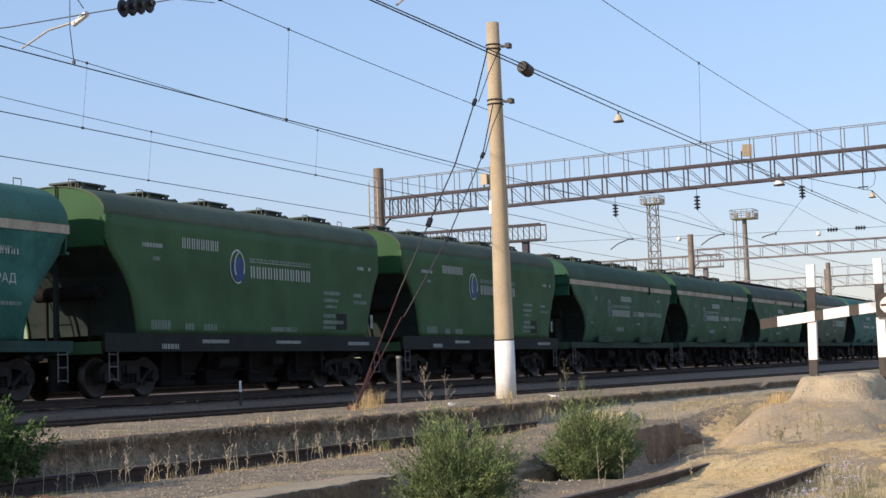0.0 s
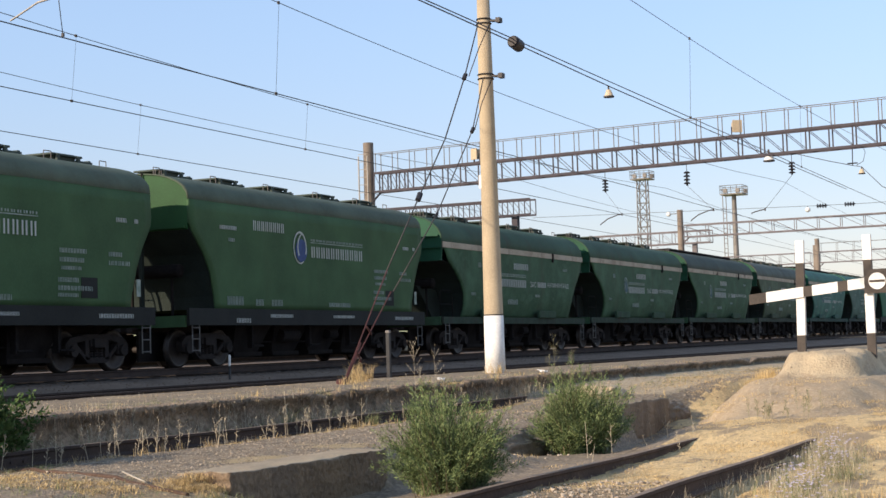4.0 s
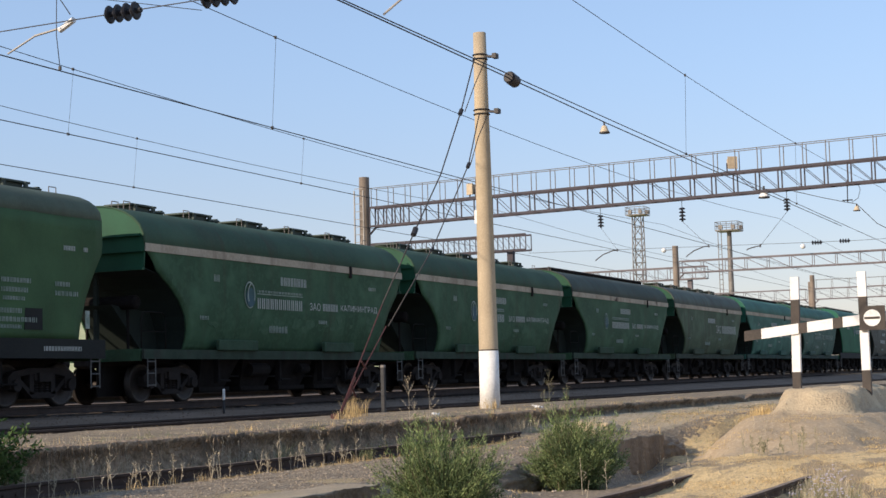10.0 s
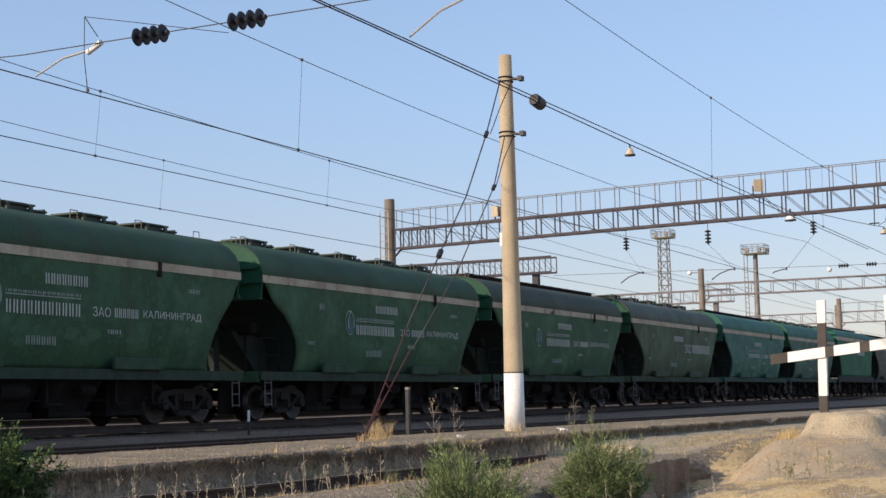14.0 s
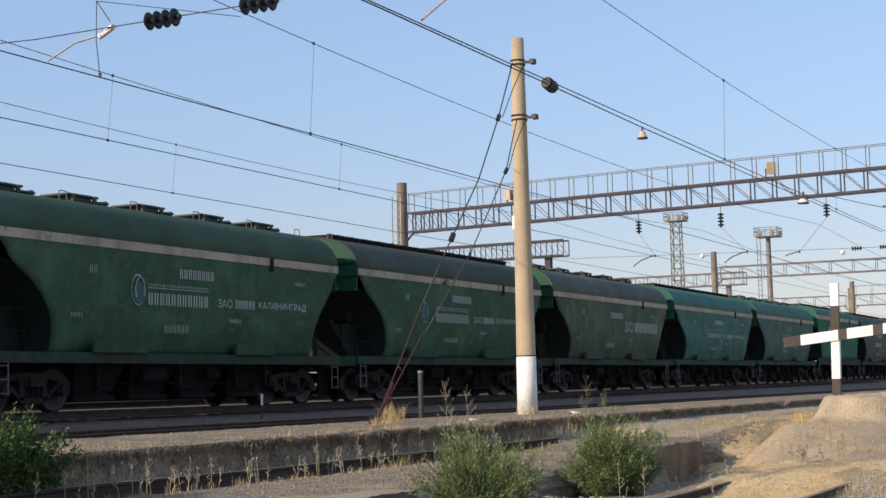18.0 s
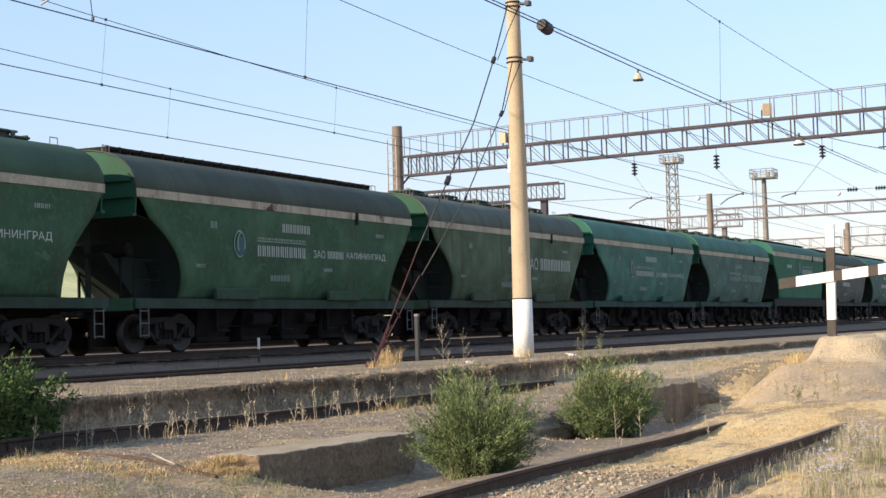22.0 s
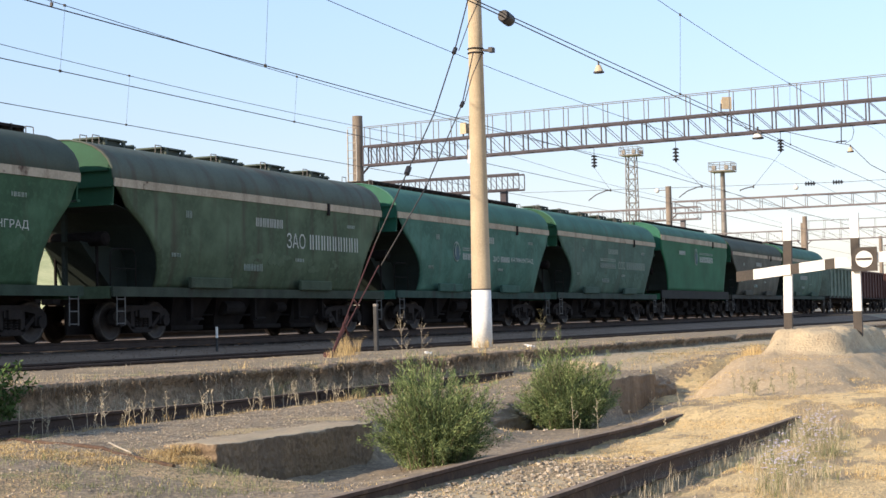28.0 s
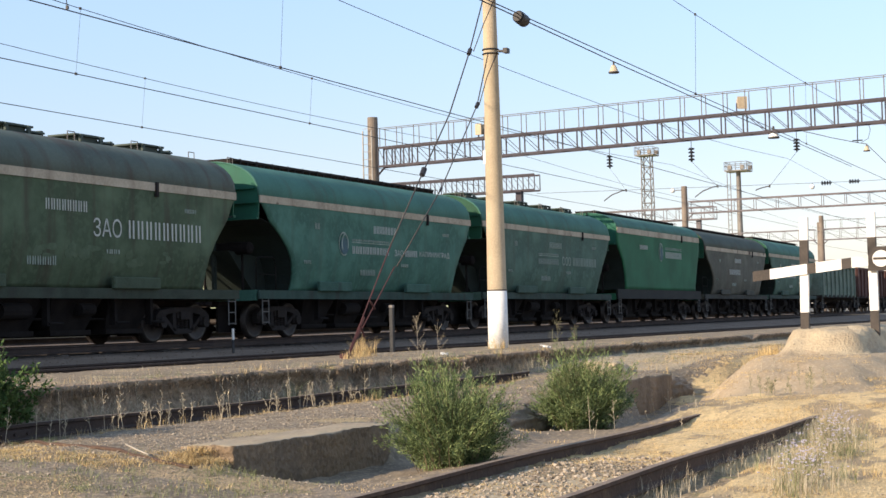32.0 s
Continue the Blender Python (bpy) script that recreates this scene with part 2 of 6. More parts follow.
M = {
    "earth": material("brown_earth", (0.24, 0.186, 0.131), (0.15, 0.118, 0.084), crumbs=((0.15, 0.12, 0.084), (0.33, 0.26, 0.178)), scale=0.9, fine=26, bump=0.8, spots=((0.30, 0.23, 0.14), 1.5, 0.60)),
    "straw_ground": material("straw_litter", (0.66, 0.475, 0.235), (0.42, 0.30, 0.155), crumbs=((0.41, 0.295, 0.155), (0.70, 0.515, 0.265)), stretch=(0.55, 1.3, 1), scale=1.1, fine=30, bump=1.0, gain=0.7, spots=((0.31, 0.232, 0.14), 1.5, 0.535)),
    "dry_ground": material("dry_ground", (0.36, 0.262, 0.155), (0.18, 0.132, 0.085), crumbs=((0.15, 0.125, 0.07), (0.44, 0.33, 0.19)), scale=0.8, fine=34, bump=1.0, depth=0.04, spots=((0.21, 0.185, 0.09), 1.9, 0.57)),
    "gravel_bed": material("grey_gravel", (0.255, 0.197, 0.132), (0.152, 0.117, 0.080), crumbs=((0.13, 0.105, 0.08), (0.32, 0.27, 0.20)), scale=1.1, fine=60, bump=1.0, gain=0.8, spots=((0.34, 0.265, 0.15), 0.8, 0.59)),
    "dust": material("dusty_platform", (0.245, 0.19, 0.127), (0.145, 0.113, 0.077), crumbs=((0.13, 0.104, 0.072), (0.30, 0.24, 0.165)), scale=0.9, fine=26, bump=0.8, gain=0.7, spots=((0.33, 0.27, 0.16), 1.6, 0.58)),
    "ballast": material("dusty_brown_ballast", (0.205, 0.146, 0.106), (0.140, 0.100, 0.073), scale=0.8, fine=22, bump=0.7, depth=0.03),
    # darker tone of the ballast for the beds beneath and behind the train
    "dark_ballast": material("dark_ballast", (0.150, 0.108, 0.080), (0.095, 0.068, 0.051), scale=0.8, fine=14, bump=1.0, depth=0.05),
    "road": material("grey_road", (0.39, 0.31, 0.20), (0.265, 0.21, 0.136), crumbs=((0.25, 0.20, 0.13), (0.45, 0.37, 0.26)), scale=0.7, fine=26, bump=0.7, gain=0.7, spots=((0.20, 0.18, 0.085), 0.9, 0.60)),
    "far": material("far_ground", (0.30, 0.25, 0.18), (0.2, 0.17, 0.13), scale=0.08, fine=2, bump=0.2),
    "clay_cap": material("crumbled_sandy_clay", (0.50, 0.395, 0.255), (0.37, 0.285, 0.185), scale=2.2, fine=26, bump=0.7, depth=0.04, gain=0.5, spots=((0.58, 0.46, 0.30), 1.1, 0.56), edge=0.12),
    "mound": material("packed_clay", (0.415, 0.312, 0.196), (0.33, 0.247, 0.155), crumbs=((0.34, 0.262, 0.175), (0.47, 0.368, 0.25)), scale=0.7, fine=34, bump=0.6, depth=0.025, gain=0.4, spots=((0.50, 0.40, 0.25), 1.3, 0.70)),
    "concrete": material("weathered_concrete", (0.40, 0.288, 0.192), (0.17, 0.122, 0.085), crumbs=((0.12, 0.086, 0.056), (0.32, 0.235, 0.15)), scale=1.4, fine=22, bump=1.0, depth=0.07, gain=0.8, streaks=(0.10, 0.078, 0.055), amount=0.85),
    # soiled block face, darkened further for the shade it stands in
    "block_face": material("shaded_soiled_concrete", (0.245, 0.172, 0.108), (0.125, 0.088, 0.058), crumbs=((0.15, 0.106, 0.07), (0.28, 0.2, 0.13)), scale=1.3, fine=16, bump=0.9, depth=0.04, streaks=(0.11, 0.085, 0.065), amount=0.6),
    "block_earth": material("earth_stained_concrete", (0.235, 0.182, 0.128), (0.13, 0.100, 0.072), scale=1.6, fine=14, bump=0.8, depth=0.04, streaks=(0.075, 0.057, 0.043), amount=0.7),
    # paler than block_face: sun on the block's top is in the colour
    "concrete_top": material("worn_lit_concrete", (0.36, 0.29, 0.20), (0.25, 0.20, 0.14), scale=1.5, fine=24, bump=0.5),
    "mast": material("mast_concrete", (0.46, 0.365, 0.245), (0.35, 0.275, 0.185), scale=1.2, fine=30, bump=0.3, streaks=(0.25, 0.2, 0.14), amount=0.5),
    "whitewash": material("whitewash", (0.80, 0.78, 0.74), (0.68, 0.66, 0.62), scale=3, fine=20, bump=0.2, spots=((0.5, 0.46, 0.4), 6, 0.68)),
    "black_paint": material("faded_black_paint", (0.075, 0.06, 0.05), (0.05, 0.042, 0.036), scale=4, fine=30, rough=0.7),
    "rail_steel": material("rusty_rail", (0.070, 0.048, 0.039), (0.042, 0.030, 0.026), scale=3, fine=30, rough=0.9, metal=0.0, bump=0.3),
    "rail_brown": material("brown_rust_rail", (0.105, 0.064, 0.046), (0.060, 0.038, 0.028), scale=3, fine=26, rough=0.9, bump=0.4, spots=((0.13, 0.085, 0.055), 5.0, 0.6)),
    "rail_head": material("worn_rail_head", (0.10, 0.083, 0.07), (0.06, 0.05, 0.042), scale=2, fine=20, rough=0.6, metal=0.3, bump=0.1),
    "sleeper": material("old_sleeper", (0.075, 0.06, 0.05), (0.045, 0.037, 0.032), scale=3, fine=30, vary=0.25),
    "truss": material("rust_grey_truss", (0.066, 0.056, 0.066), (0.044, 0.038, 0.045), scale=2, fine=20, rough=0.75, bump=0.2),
    # truss for the far gantries, paler because distance haze is in its colour
    "far_truss": material("hazed_grey_truss", (0.17, 0.15, 0.155), (0.12, 0.105, 0.11), scale=2, fine=20, rough=0.7, bump=0.1),
    "galvanised": material("grey_steel", (0.22, 0.20, 0.185), (0.14, 0.125, 0.115), scale=2, fine=20, rough=0.6, metal=0.3, bump=0.1),
    "pale_steel": material("pale_weathered_steel", (0.42, 0.39, 0.35), (0.28, 0.25, 0.22), scale=2, fine=20, rough=0.6, bump=0.1),
    "pale_wood": material("bleached_wood", (0.46, 0.40, 0.33), (0.32, 0.28, 0.22), scale=4, fine=30, bump=0.2),
    "red_paint": material("dark_red_paint", (0.085, 0.030, 0.028), (0.05, 0.021, 0.021), scale=5, fine=30, rough=0.7),
    "wire": material("dark_wire", (0.07, 0.064, 0.062), (0.045, 0.041, 0.04), scale=3, fine=20, rough=0.6, metal=0.4, bump=0),
    "insulator": material("dark_glaze", (0.03, 0.03, 0.036), (0.02, 0.02, 0.024), scale=3, fine=20, rough=0.55, bump=0),
    "lamp_shell": material("lamp_enamel", (0.52, 0.42, 0.29), (0.4, 0.31, 0.21), scale=3, fine=20, rough=0.6),
    "white_cap": material("white_enamel", (0.75, 0.74, 0.72), (0.66, 0.64, 0.6), scale=3, fine=20, rough=0.5),
    "under": material("oily_underframe", (0.036, 0.030, 0.028), (0.023, 0.019, 0.018), scale=2.5, fine=25, rough=0.85, bump=0.4, gloss=0.12, spots=((0.034, 0.023, 0.019), 3.0, 0.64)),
    # near-black, so the shade under the wagons is put into the colour
    "shade_black": material("shade_black_steel", (0.022, 0.019, 0.018), (0.013, 0.011, 0.011), scale=2.5, fine=25, rough=0.9, bump=0.3, gloss=0.08),
    "step_steel": material("worn_step_steel", (0.15, 0.145, 0.135), (0.09, 0.085, 0.08), scale=3, fine=20, rough=0.6, bump=0.1),
    # green steel darkened: the shade of the wagon-end recesses is painted in
    "recess_green": material("shaded_green_steel", (0.022, 0.032, 0.027), (0.014, 0.020, 0.017), scale=1.5, fine=20, rough=0.85),
    "wheel": material("wheel_steel", (0.046, 0.037, 0.033), (0.030, 0.024, 0.022), scale=3, fine=20, rough=0.6, metal=0.3, bump=0.2),
    "tread": material("worn_tread", (0.065, 0.055, 0.05), (0.035, 0.03, 0.027), scale=5, fine=30, rough=0.5, metal=0.6, bump=0.05),
    "letter": material("faded_white_letter", (0.54, 0.55, 0.51), (0.34, 0.37, 0.33), scale=6, fine=30, rough=0.8, bump=0),
    "letter_dim": material("worn_white_letter", (0.36, 0.40, 0.36), (0.16, 0.22, 0.17), scale=5, fine=30, rough=0.85, bump=0),
    "logo_blue": material("logo_blue", (0.035, 0.075, 0.22), (0.025, 0.05, 0.14), scale=4, fine=25, rough=0.6, bump=0),
    "logo_faded": material("faded_logo_blue", (0.055, 0.11, 0.14), (0.04, 0.09, 0.085), scale=4, fine=25, rough=0.7, bump=0),
    "band": material("black_green_band", (0.018, 0.020, 0.018), (0.012, 0.013, 0.012), scale=1.5, fine=20, rough=0.8, bump=0.1),
    "root": island_material("brown_root", (0.28, 0.21, 0.145), (0.12, 0.09, 0.066)),
    "dry_weed": island_material("dry_weed", (0.36, 0.33, 0.20), (0.14, 0.13, 0.075)),
    "hatch": material("hatch_paint", (0.072, 0.090, 0.076), (0.042, 0.056, 0.046), scale=2, fine=20, rough=0.7),
    "leaf": island_material("leaf", (0.265, 0.325, 0.135), (0.030, 0.058, 0.020)),
    "leaf_dark": island_material("dark_leaf", (0.10, 0.155, 0.05), (0.03, 0.065, 0.02)),
    "stalk": island_material("dry_stalk", (0.58, 0.50, 0.37), (0.28, 0.225, 0.155)),
    "weed": island_material("grey_green_weed", (0.28, 0.285, 0.14), (0.11, 0.13, 0.055)),
    "straw": island_material("straw", (0.72, 0.53, 0.265), (0.32, 0.228, 0.115)),
    "rust_head": material("rust_brown_rail_head", (0.24, 0.18, 0.13), (0.15, 0.105, 0.075), scale=3, fine=30, rough=0.7, bump=0.2),
    "grey_post": material("dark_grey_post", (0.062, 0.062, 0.062), (0.042, 0.041, 0.041), scale=4, fine=30),
    "mast_old": material("old_post_concrete", (0.23, 0.185, 0.15), (0.15, 0.12, 0.098), scale=1.2, fine=30, bump=0.3),
    "stone": island_material("stone", (0.46, 0.38, 0.29), (0.18, 0.145, 0.11)),
    "flower": island_material("lilac_flower", (0.58, 0.53, 0.63), (0.45, 0.41, 0.5)),
    "ballast_stone": island_material("ballast_stone", (0.205, 0.146, 0.106), (0.120, 0.085, 0.062)),
    "far_grass": material("pale_dry_grass", (0.60, 0.57, 0.29), (0.40, 0.42, 0.19), scale=0.25, fine=5, bump=0.4),
    # near-black steel with the same recess shade in its colour
    "slope_steel": material("shaded_slope", (0.026, 0.027, 0.025), (0.017, 0.018, 0.016), scale=1.5, fine=20, rough=0.9, gloss=0.1),
    # dark cover of the bank added to darken the view under the wagons
    "added_bank": material("added_dark_bank", (0.085, 0.075, 0.045), (0.05, 0.048, 0.03), scale=0.5, fine=6, bump=0.6),
    "twig": material("twig", (0.17, 0.13, 0.08), scale=8, fine=40, bump=0),
}

# ---- mesh helpers ----
def box(bm, x0, x1, y0, y1, z0, z1, m=None):
    c = Matrix.Translation(((x0 + x1) / 2, (y0 + y1) / 2, (z0 + z1) / 2)) @ Matrix.Diagonal((x1 - x0, y1 - y0, z1 - z0, 1))
    return bmesh.ops.create_cube(bm, size=1, matrix=(m @ c) if m else c)["verts"]


def rod(bm, a, b, r, seg=6, r2=None):
    a, b = Vector(a), Vector(b)
    d = b - a
    m = Matrix.Translation((a + b) / 2) @ d.to_track_quat("Z", "Y").to_matrix().to_4x4()
    return bmesh.ops.create_cone(bm, cap_ends=True, segments=seg, radius1=r, radius2=r if r2 is None else r2, depth=d.length, matrix=m)["verts"]


def tube(bm, pts, r, seg=5):
    """One connected round wire through the points."""
    pts = [Vector(p) for p in pts]
    rings = []
    for i, p in enumerate(pts):
        d = (pts[min(i + 1, len(pts) - 1)] - pts[max(i - 1, 0)]).normalized()
        u = d.cross(Vector((0, 0, 1)) if abs(d.z) < .9 else Vector((1, 0, 0))).normalized()
        w = d.cross(u)
        rings.append([bm.verts.new(p + (u * math.cos(2 * math.pi * k / seg) + w * math.sin(2 * math.pi * k / seg)) * r) for k in range(seg)])
    for a, b in zip(rings, rings[1:]):
        for k in range(seg):
            bm.faces.new((a[k], a[(k + 1) % seg], b[(k + 1) % seg], b[k])).smooth = True
    bm.faces.new(rings[0][::-1])
    bm.faces.new(rings[-1])


def soften(bm, width=0.01, angle=40):
    e = [x for x in bm.edges if x.is_manifold and x.calc_face_angle(0) > radians(angle)]
    if e:
        bmesh.ops.bevel(bm, geom=e, offset=width, segments=1, affect="EDGES")


def mesh_of(name, bm, mats, smooth=False):
    me = bpy.data.meshes.new(name)
    if smooth:
        for f in bm.faces:
            f.smooth = True
    bm.to_mesh(me)
    bm.free()
    for x in mats if isinstance(mats, (list, tuple)) else [mats]:
        me.materials.append(x)
    return me


def part(name, bm, mat, parent, label="", at=None, smooth=False):
    me = bm if isinstance(bm, bpy.types.Mesh) else mesh_of(name, bm, mat, smooth)
    ob = new(name, me)
    ob.parent = parent
    if at is not None:
        ob.matrix_basis = at
    if label:
        ob["label"] = label
    return ob


def thing(name, m, label, category, group="", kind=""):
    ob = new(name)
    ob.empty_display_size = 0.2
    ob.matrix_basis = m
    return tagged(ob, label, category, group, kind)


def solid(name, bm, mat, label, category, group="", kind="", at=None, smooth=False):
    ob = new(name, mesh_of(name, bm, mat, smooth))
    if at is not None:
        ob.matrix_basis = at
    return tagged(ob, label, category, group, kind)


def smoothstep(a, b, v):
    t = min(1.0, max(0.0, (v - a) / (b - a)))
    return t * t * (3 - 2 * t)


def nz(x, y, s, seed=0.0):
    return noise.noise(Vector((x * s, y * s, seed)))

def rise_at(x):
    """The main track climbs gently away from the station."""
    return 0.0034 * max(0.0, min(x, 125.0) - 38.0)


# ---- ground: one sheet, stepped up from the near siding to the main tracks ----
WALL_Y = 11.5      # face of the low retaining wall
PLAT = -0.31       # top of the platform behind it
BED3 = -0.80       # gravel of the siding at its foot
LOW = -1.095        # ground of the near dead-end track


def mound_r(x, y):
    """0 on the mound's top, 1 at its foot."""
    u = max(0, 28.4 - x) / 4.6 if x < 28.4 else max(0, x - 32) / 3.0
    v = max(0.0, y - 5.76) / 1.6 if y > 5.4 else max(0.0, 5.1 - y) / 1.5
    return math.hypot(u, v)


def height(x, y):
    if y >= WALL_Y + 0.12:
        z = PLAT
        z += (-0.36 - PLAT) * smoothstep(15.3, 15.6, y)
        z += 0.14 * smoothstep(19.0, 21.0, y)
        # 0.20 and 0.95 steps: added rises that block the bright view under the wagons
        z += 0.20 * smoothstep(25.2, 26.4, y) + 0.95 * smoothstep(32.2, 34.5, y) + 8.0 * smoothstep(38, 82, y) * smoothstep(150, 80, x)
        z += rise_at(x) * smoothstep(18.0, 20.5, y)
        return z + 0.012 * nz(x, y, 1.3) + 0.006 * nz(x, y, 5.0, 3)
    rise = smoothstep(24.5, 33, x)
    bed = BED3 + 0.27 * rise + 0.025 * nz(x, y, 0.7, 8) + 0.012 * nz(x, y, 3, 2)
    bed -= (0.05 + 0.06 * smoothstep(17, 12, x)) * math.exp(-((y - 10.85) / 0.25) ** 2)
    bank = 7.75 + 0.35 * nz(x, 0, 0.5, 5)
    low = LOW + 0.03 * nz(x, y, 0.6, 1) + 0.015 * nz(x, y, 2.4, 4)
    low += -0.04 * smoothstep(3.6, 2.2, y) - 0.085 * smoothstep(4.12, 3.98, y) * smoothstep(21, 17.5, x)
    low -= 0.03 * smoothstep(5.8, 5.6, y) * smoothstep(20, 17, x)
    # trodden hollow at the foot of the old loading edge
    low -= (0.12 + 0.10 * smoothstep(18, 22, x)) * smoothstep(6.0, 7.1, y) * smoothstep(11.9, 12.7, x) * smoothstep(27.2, 25.4, x)
    # left of the concrete block the bank runs out gently
    gentle = smoothstep(12.6, 11.6, x)
    k1 = smoothstep(bank - 0.5, bank + 0.35, y)
    if 15.3 <= x <= 24.4:
        k1 = smoothstep(bank - 0.12, bank + 0.12, y)
    k2 = smoothstep(5.8, 9.3, y)
    k = k1 * (1 - gentle) + k2 * gentle
    if 12.15 < x < 15.3:
        k = 1.0 if y > 8.0 else (0.0 if y < 7.72 else (y - 7.72) / 0.28)
        if x < 12.6:
            k = max(k, k2 * 0.6)
    beside = smoothstep(24.2, 24.6, x) * smoothstep(31.0, 27.6, x)
    k = k * (1 - beside) + smoothstep(7.9, 8.6, y) * beside
    z = low + (bed - low) * k + 0.022 * nz(x, y, 4.5, 15) * (x < 34) * (0.5 if y < 5.8 else 1) + 0.012 * nz(x, y, 9.0, 16) * (x < 24)
    # crumbled heap beside the block
    z += 0.26 * math.exp(-(((x - 17.2) / 1.0) ** 2 + ((y - 7.35) / 0.45) ** 2)) * (1 + 0.4 * nz(x, y, 2.5, 6))
    z += 0.10 * math.exp(-(((x - 18.9) / 0.9) ** 2 + ((y - 7.0) / 0.5) ** 2))
    # the ground swallows the ends of the rails
    z += 0.17 * smoothstep(19.3, 21.3, x) * smoothstep(2.2, 3.4, y) * smoothstep(6.7, 6.0, y)
    # earth stop at the end of the dead-end track
    r = mound_r(x, y)
    top = 0.03 + 0.06 * nz(x, y, 0.8, 12) + 0.045 * nz(x, y, 2.2, 13) + 0.035 * nz(x, y, 5.0, 14) + 0.018 * nz(x, y, 9.0, 17)
    top -= min(0.3, 0.10 * ((y - 5.55) / 0.89) ** 2)
    q = r + 0.10 * nz(x, y, 0.9, 9) + 0.05 * nz(x, y, 2.5, 10)
    z += max(0.0, -0.42 - z) * (0.30 * smoothstep(1.04, 0.80, q) + 0.70 * smoothstep(0.92, 0.40, q))
    z += max(0.0, top - z) * smoothstep(0.33, 0.15, q)
    # towards the road the low ground comes up to the bed
    z = z + max(0, (-0.57 - z)) * smoothstep(33, 40, x)
    return z


def build_ground():
    def lines(stops):
        out = [stops[0][0]]
        for (a, _), (b, step) in zip(stops, stops[1:]):
            n = max(1, round((b - a) / step))
            out += [a + (b - a) * (i + 1) / n for i in range(n)]
        return out
    xs = lines([(-400, 0), (-20, 60), (5, 2), (8, 0.3), (24, 0.10), (36, 0.16), (60, 0.6), (130, 3), (300, 15), (4000, 400)])
    ys = lines([(-1500, 0), (-20, 150), (1, 1.5), (3, 0.2), (8.6, 0.09), (11.44, 0.16), (11.5, 0.06), (11.62, 0.12), (15.2, 0.3), (15.7, 0.1),
                (21.2, 0.3), (36, 0.8), (60, 2.0), (80, 12), (3000, 400)])
    nx, ny = len(xs), len(ys)
    verts = [(x, y, height(x, y)) for y in ys for x in xs]
    faces = [(j * nx + i, j * nx + i + 1, (j + 1) * nx + i + 1, (j + 1) * nx + i) for j in range(ny - 1) for i in range(nx - 1)]
    me = bpy.data.meshes.new("ground")
    me.from_pydata(verts, [], faces)
    order = ["earth", "straw_ground", "dry_ground", "gravel_bed", "dust", "ballast", "dark_ballast", "clay_cap", "road", "far", "mound", "added_bank", "far_grass"]
    for k in order:
        me.materials.append(M[k])
    idx = {k: i for i, k in enumerate(order)}
    for p in me.polygons:
        x, y, z = p.center
        w = 0.25 * nz(x, y, 1.5, 21) + 0.12 * nz(x, y, 5, 22)
        if 37 < y < 400 and -200 < x < 300:
            k = "far_grass"
        elif y > 45 or y < -15 or x > 130 or x < -15:
            k = "far"
        elif y > 15.68:
            k = "ballast" if y < 20.6 + w else "dark_ballast" if y < 30 else "added_bank"
        elif y > WALL_Y:
            k = "dust"
        elif mound_r(x, y) < 1.04 + 0.3 * w and y < 9:
            k = "clay_cap" if mound_r(x, y) < .31 + .4 * w else "mound"
        elif x > 28.6 + 2 * w and y > 8.4:
            k = "road"
        elif y > 8.0 + 1.2 * w - (x < 12) * -1.2:
            k = "gravel_bed"
        elif y > 5.95 + 0.4 * w:
            k = "earth" if 12.4 + w + (7.7 - y) * -.35 < x < (23 if y < 7 else 26.5) + 2 * w else ("earth" if nz(x, y, .9, 41) + .5 * w > .16 else "dry_ground") if x < 20 else "straw_ground"
        elif 4.15 < y < 5.55 and x < 13.5 + 5 * w and w < 0.12:
            k = "road"
        else:
            k = "dry_ground" if x < (15 if y > 3.6 else 11.5) + 4 * w else "straw_ground"
        p.material_index = idx[k]
        p.use_smooth = True
    ob = new("ground", me)
    tagged(ob, "dusty ground with dry straw, gravel and dark ballast", "ground", kind="structure")


build_ground()


def build_wall():
    """Low retaining wall of rough cast concrete, with a crumbled edge."""
    bm = bmesh.new()
    x0, x1 = -12.0, 140.0
    xs = [x0 + (9 - x0) * i / 20 for i in range(20)] + [9 + (45 - 9) * i / 760 for i in range(760)] + [45 + (x1 - 45) * i / 100 for i in range(101)]
    rows = []
    for x in xs:
        e = 0.05 * nz(x, 0, 1.1, 31) + 0.035 * nz(x, 0, 4.0, 32)
        drop = max(0.0, nz(x, 0, 0.45, 33) - 0.2) * 0.3 + 0.03 * max(0.0, nz(x, 0, 3.0, 36))
        zt = PLAT + 0.015 - drop
        col = []
        lip = 0.05 + 0.05 * nz(x, 0, 2.2, 38) + 0.03 * nz(x, 0, 7.0, 39)
        hollow = 0.04 + 0.05 * nz(x, 0, 1.7, 40)
        for k, (dy, z) in enumerate(((0.28, zt - 0.03), (0.09, zt), (-lip, zt - 0.02), (-lip - .01, zt - 0.07), (hollow * .6, zt - 0.12), (hollow, zt - 0.19), (hollow * .7, zt - 0.27),
                                       (0.0, zt - 0.34), (-0.05, zt - 0.40), (-0.09, zt - 0.47), (-0.12, -1.0))):
            r = 0.06 * nz(x, z * 1.5, 1.6, 34) + 0.05 * nz(x, z * 1.5, 5, 35) + 0.03 * nz(x, z * 1.5, 11, 37)
            col.append(bm.verts.new((x, WALL_Y + dy + e + r * (k > 0), z)))
        rows.append(col)
    for a, b in zip(rows, rows[1:]):
        for k in range(10):
            f = bm.faces.new((a[k], b[k], b[k + 1], a[k + 1]))
            f.smooth = k > 1
    bm.normal_update()
    solid("retaining_wall", bm, M["concrete"], "low crumbling concrete retaining wall overgrown with weeds", "wall", kind="structure")


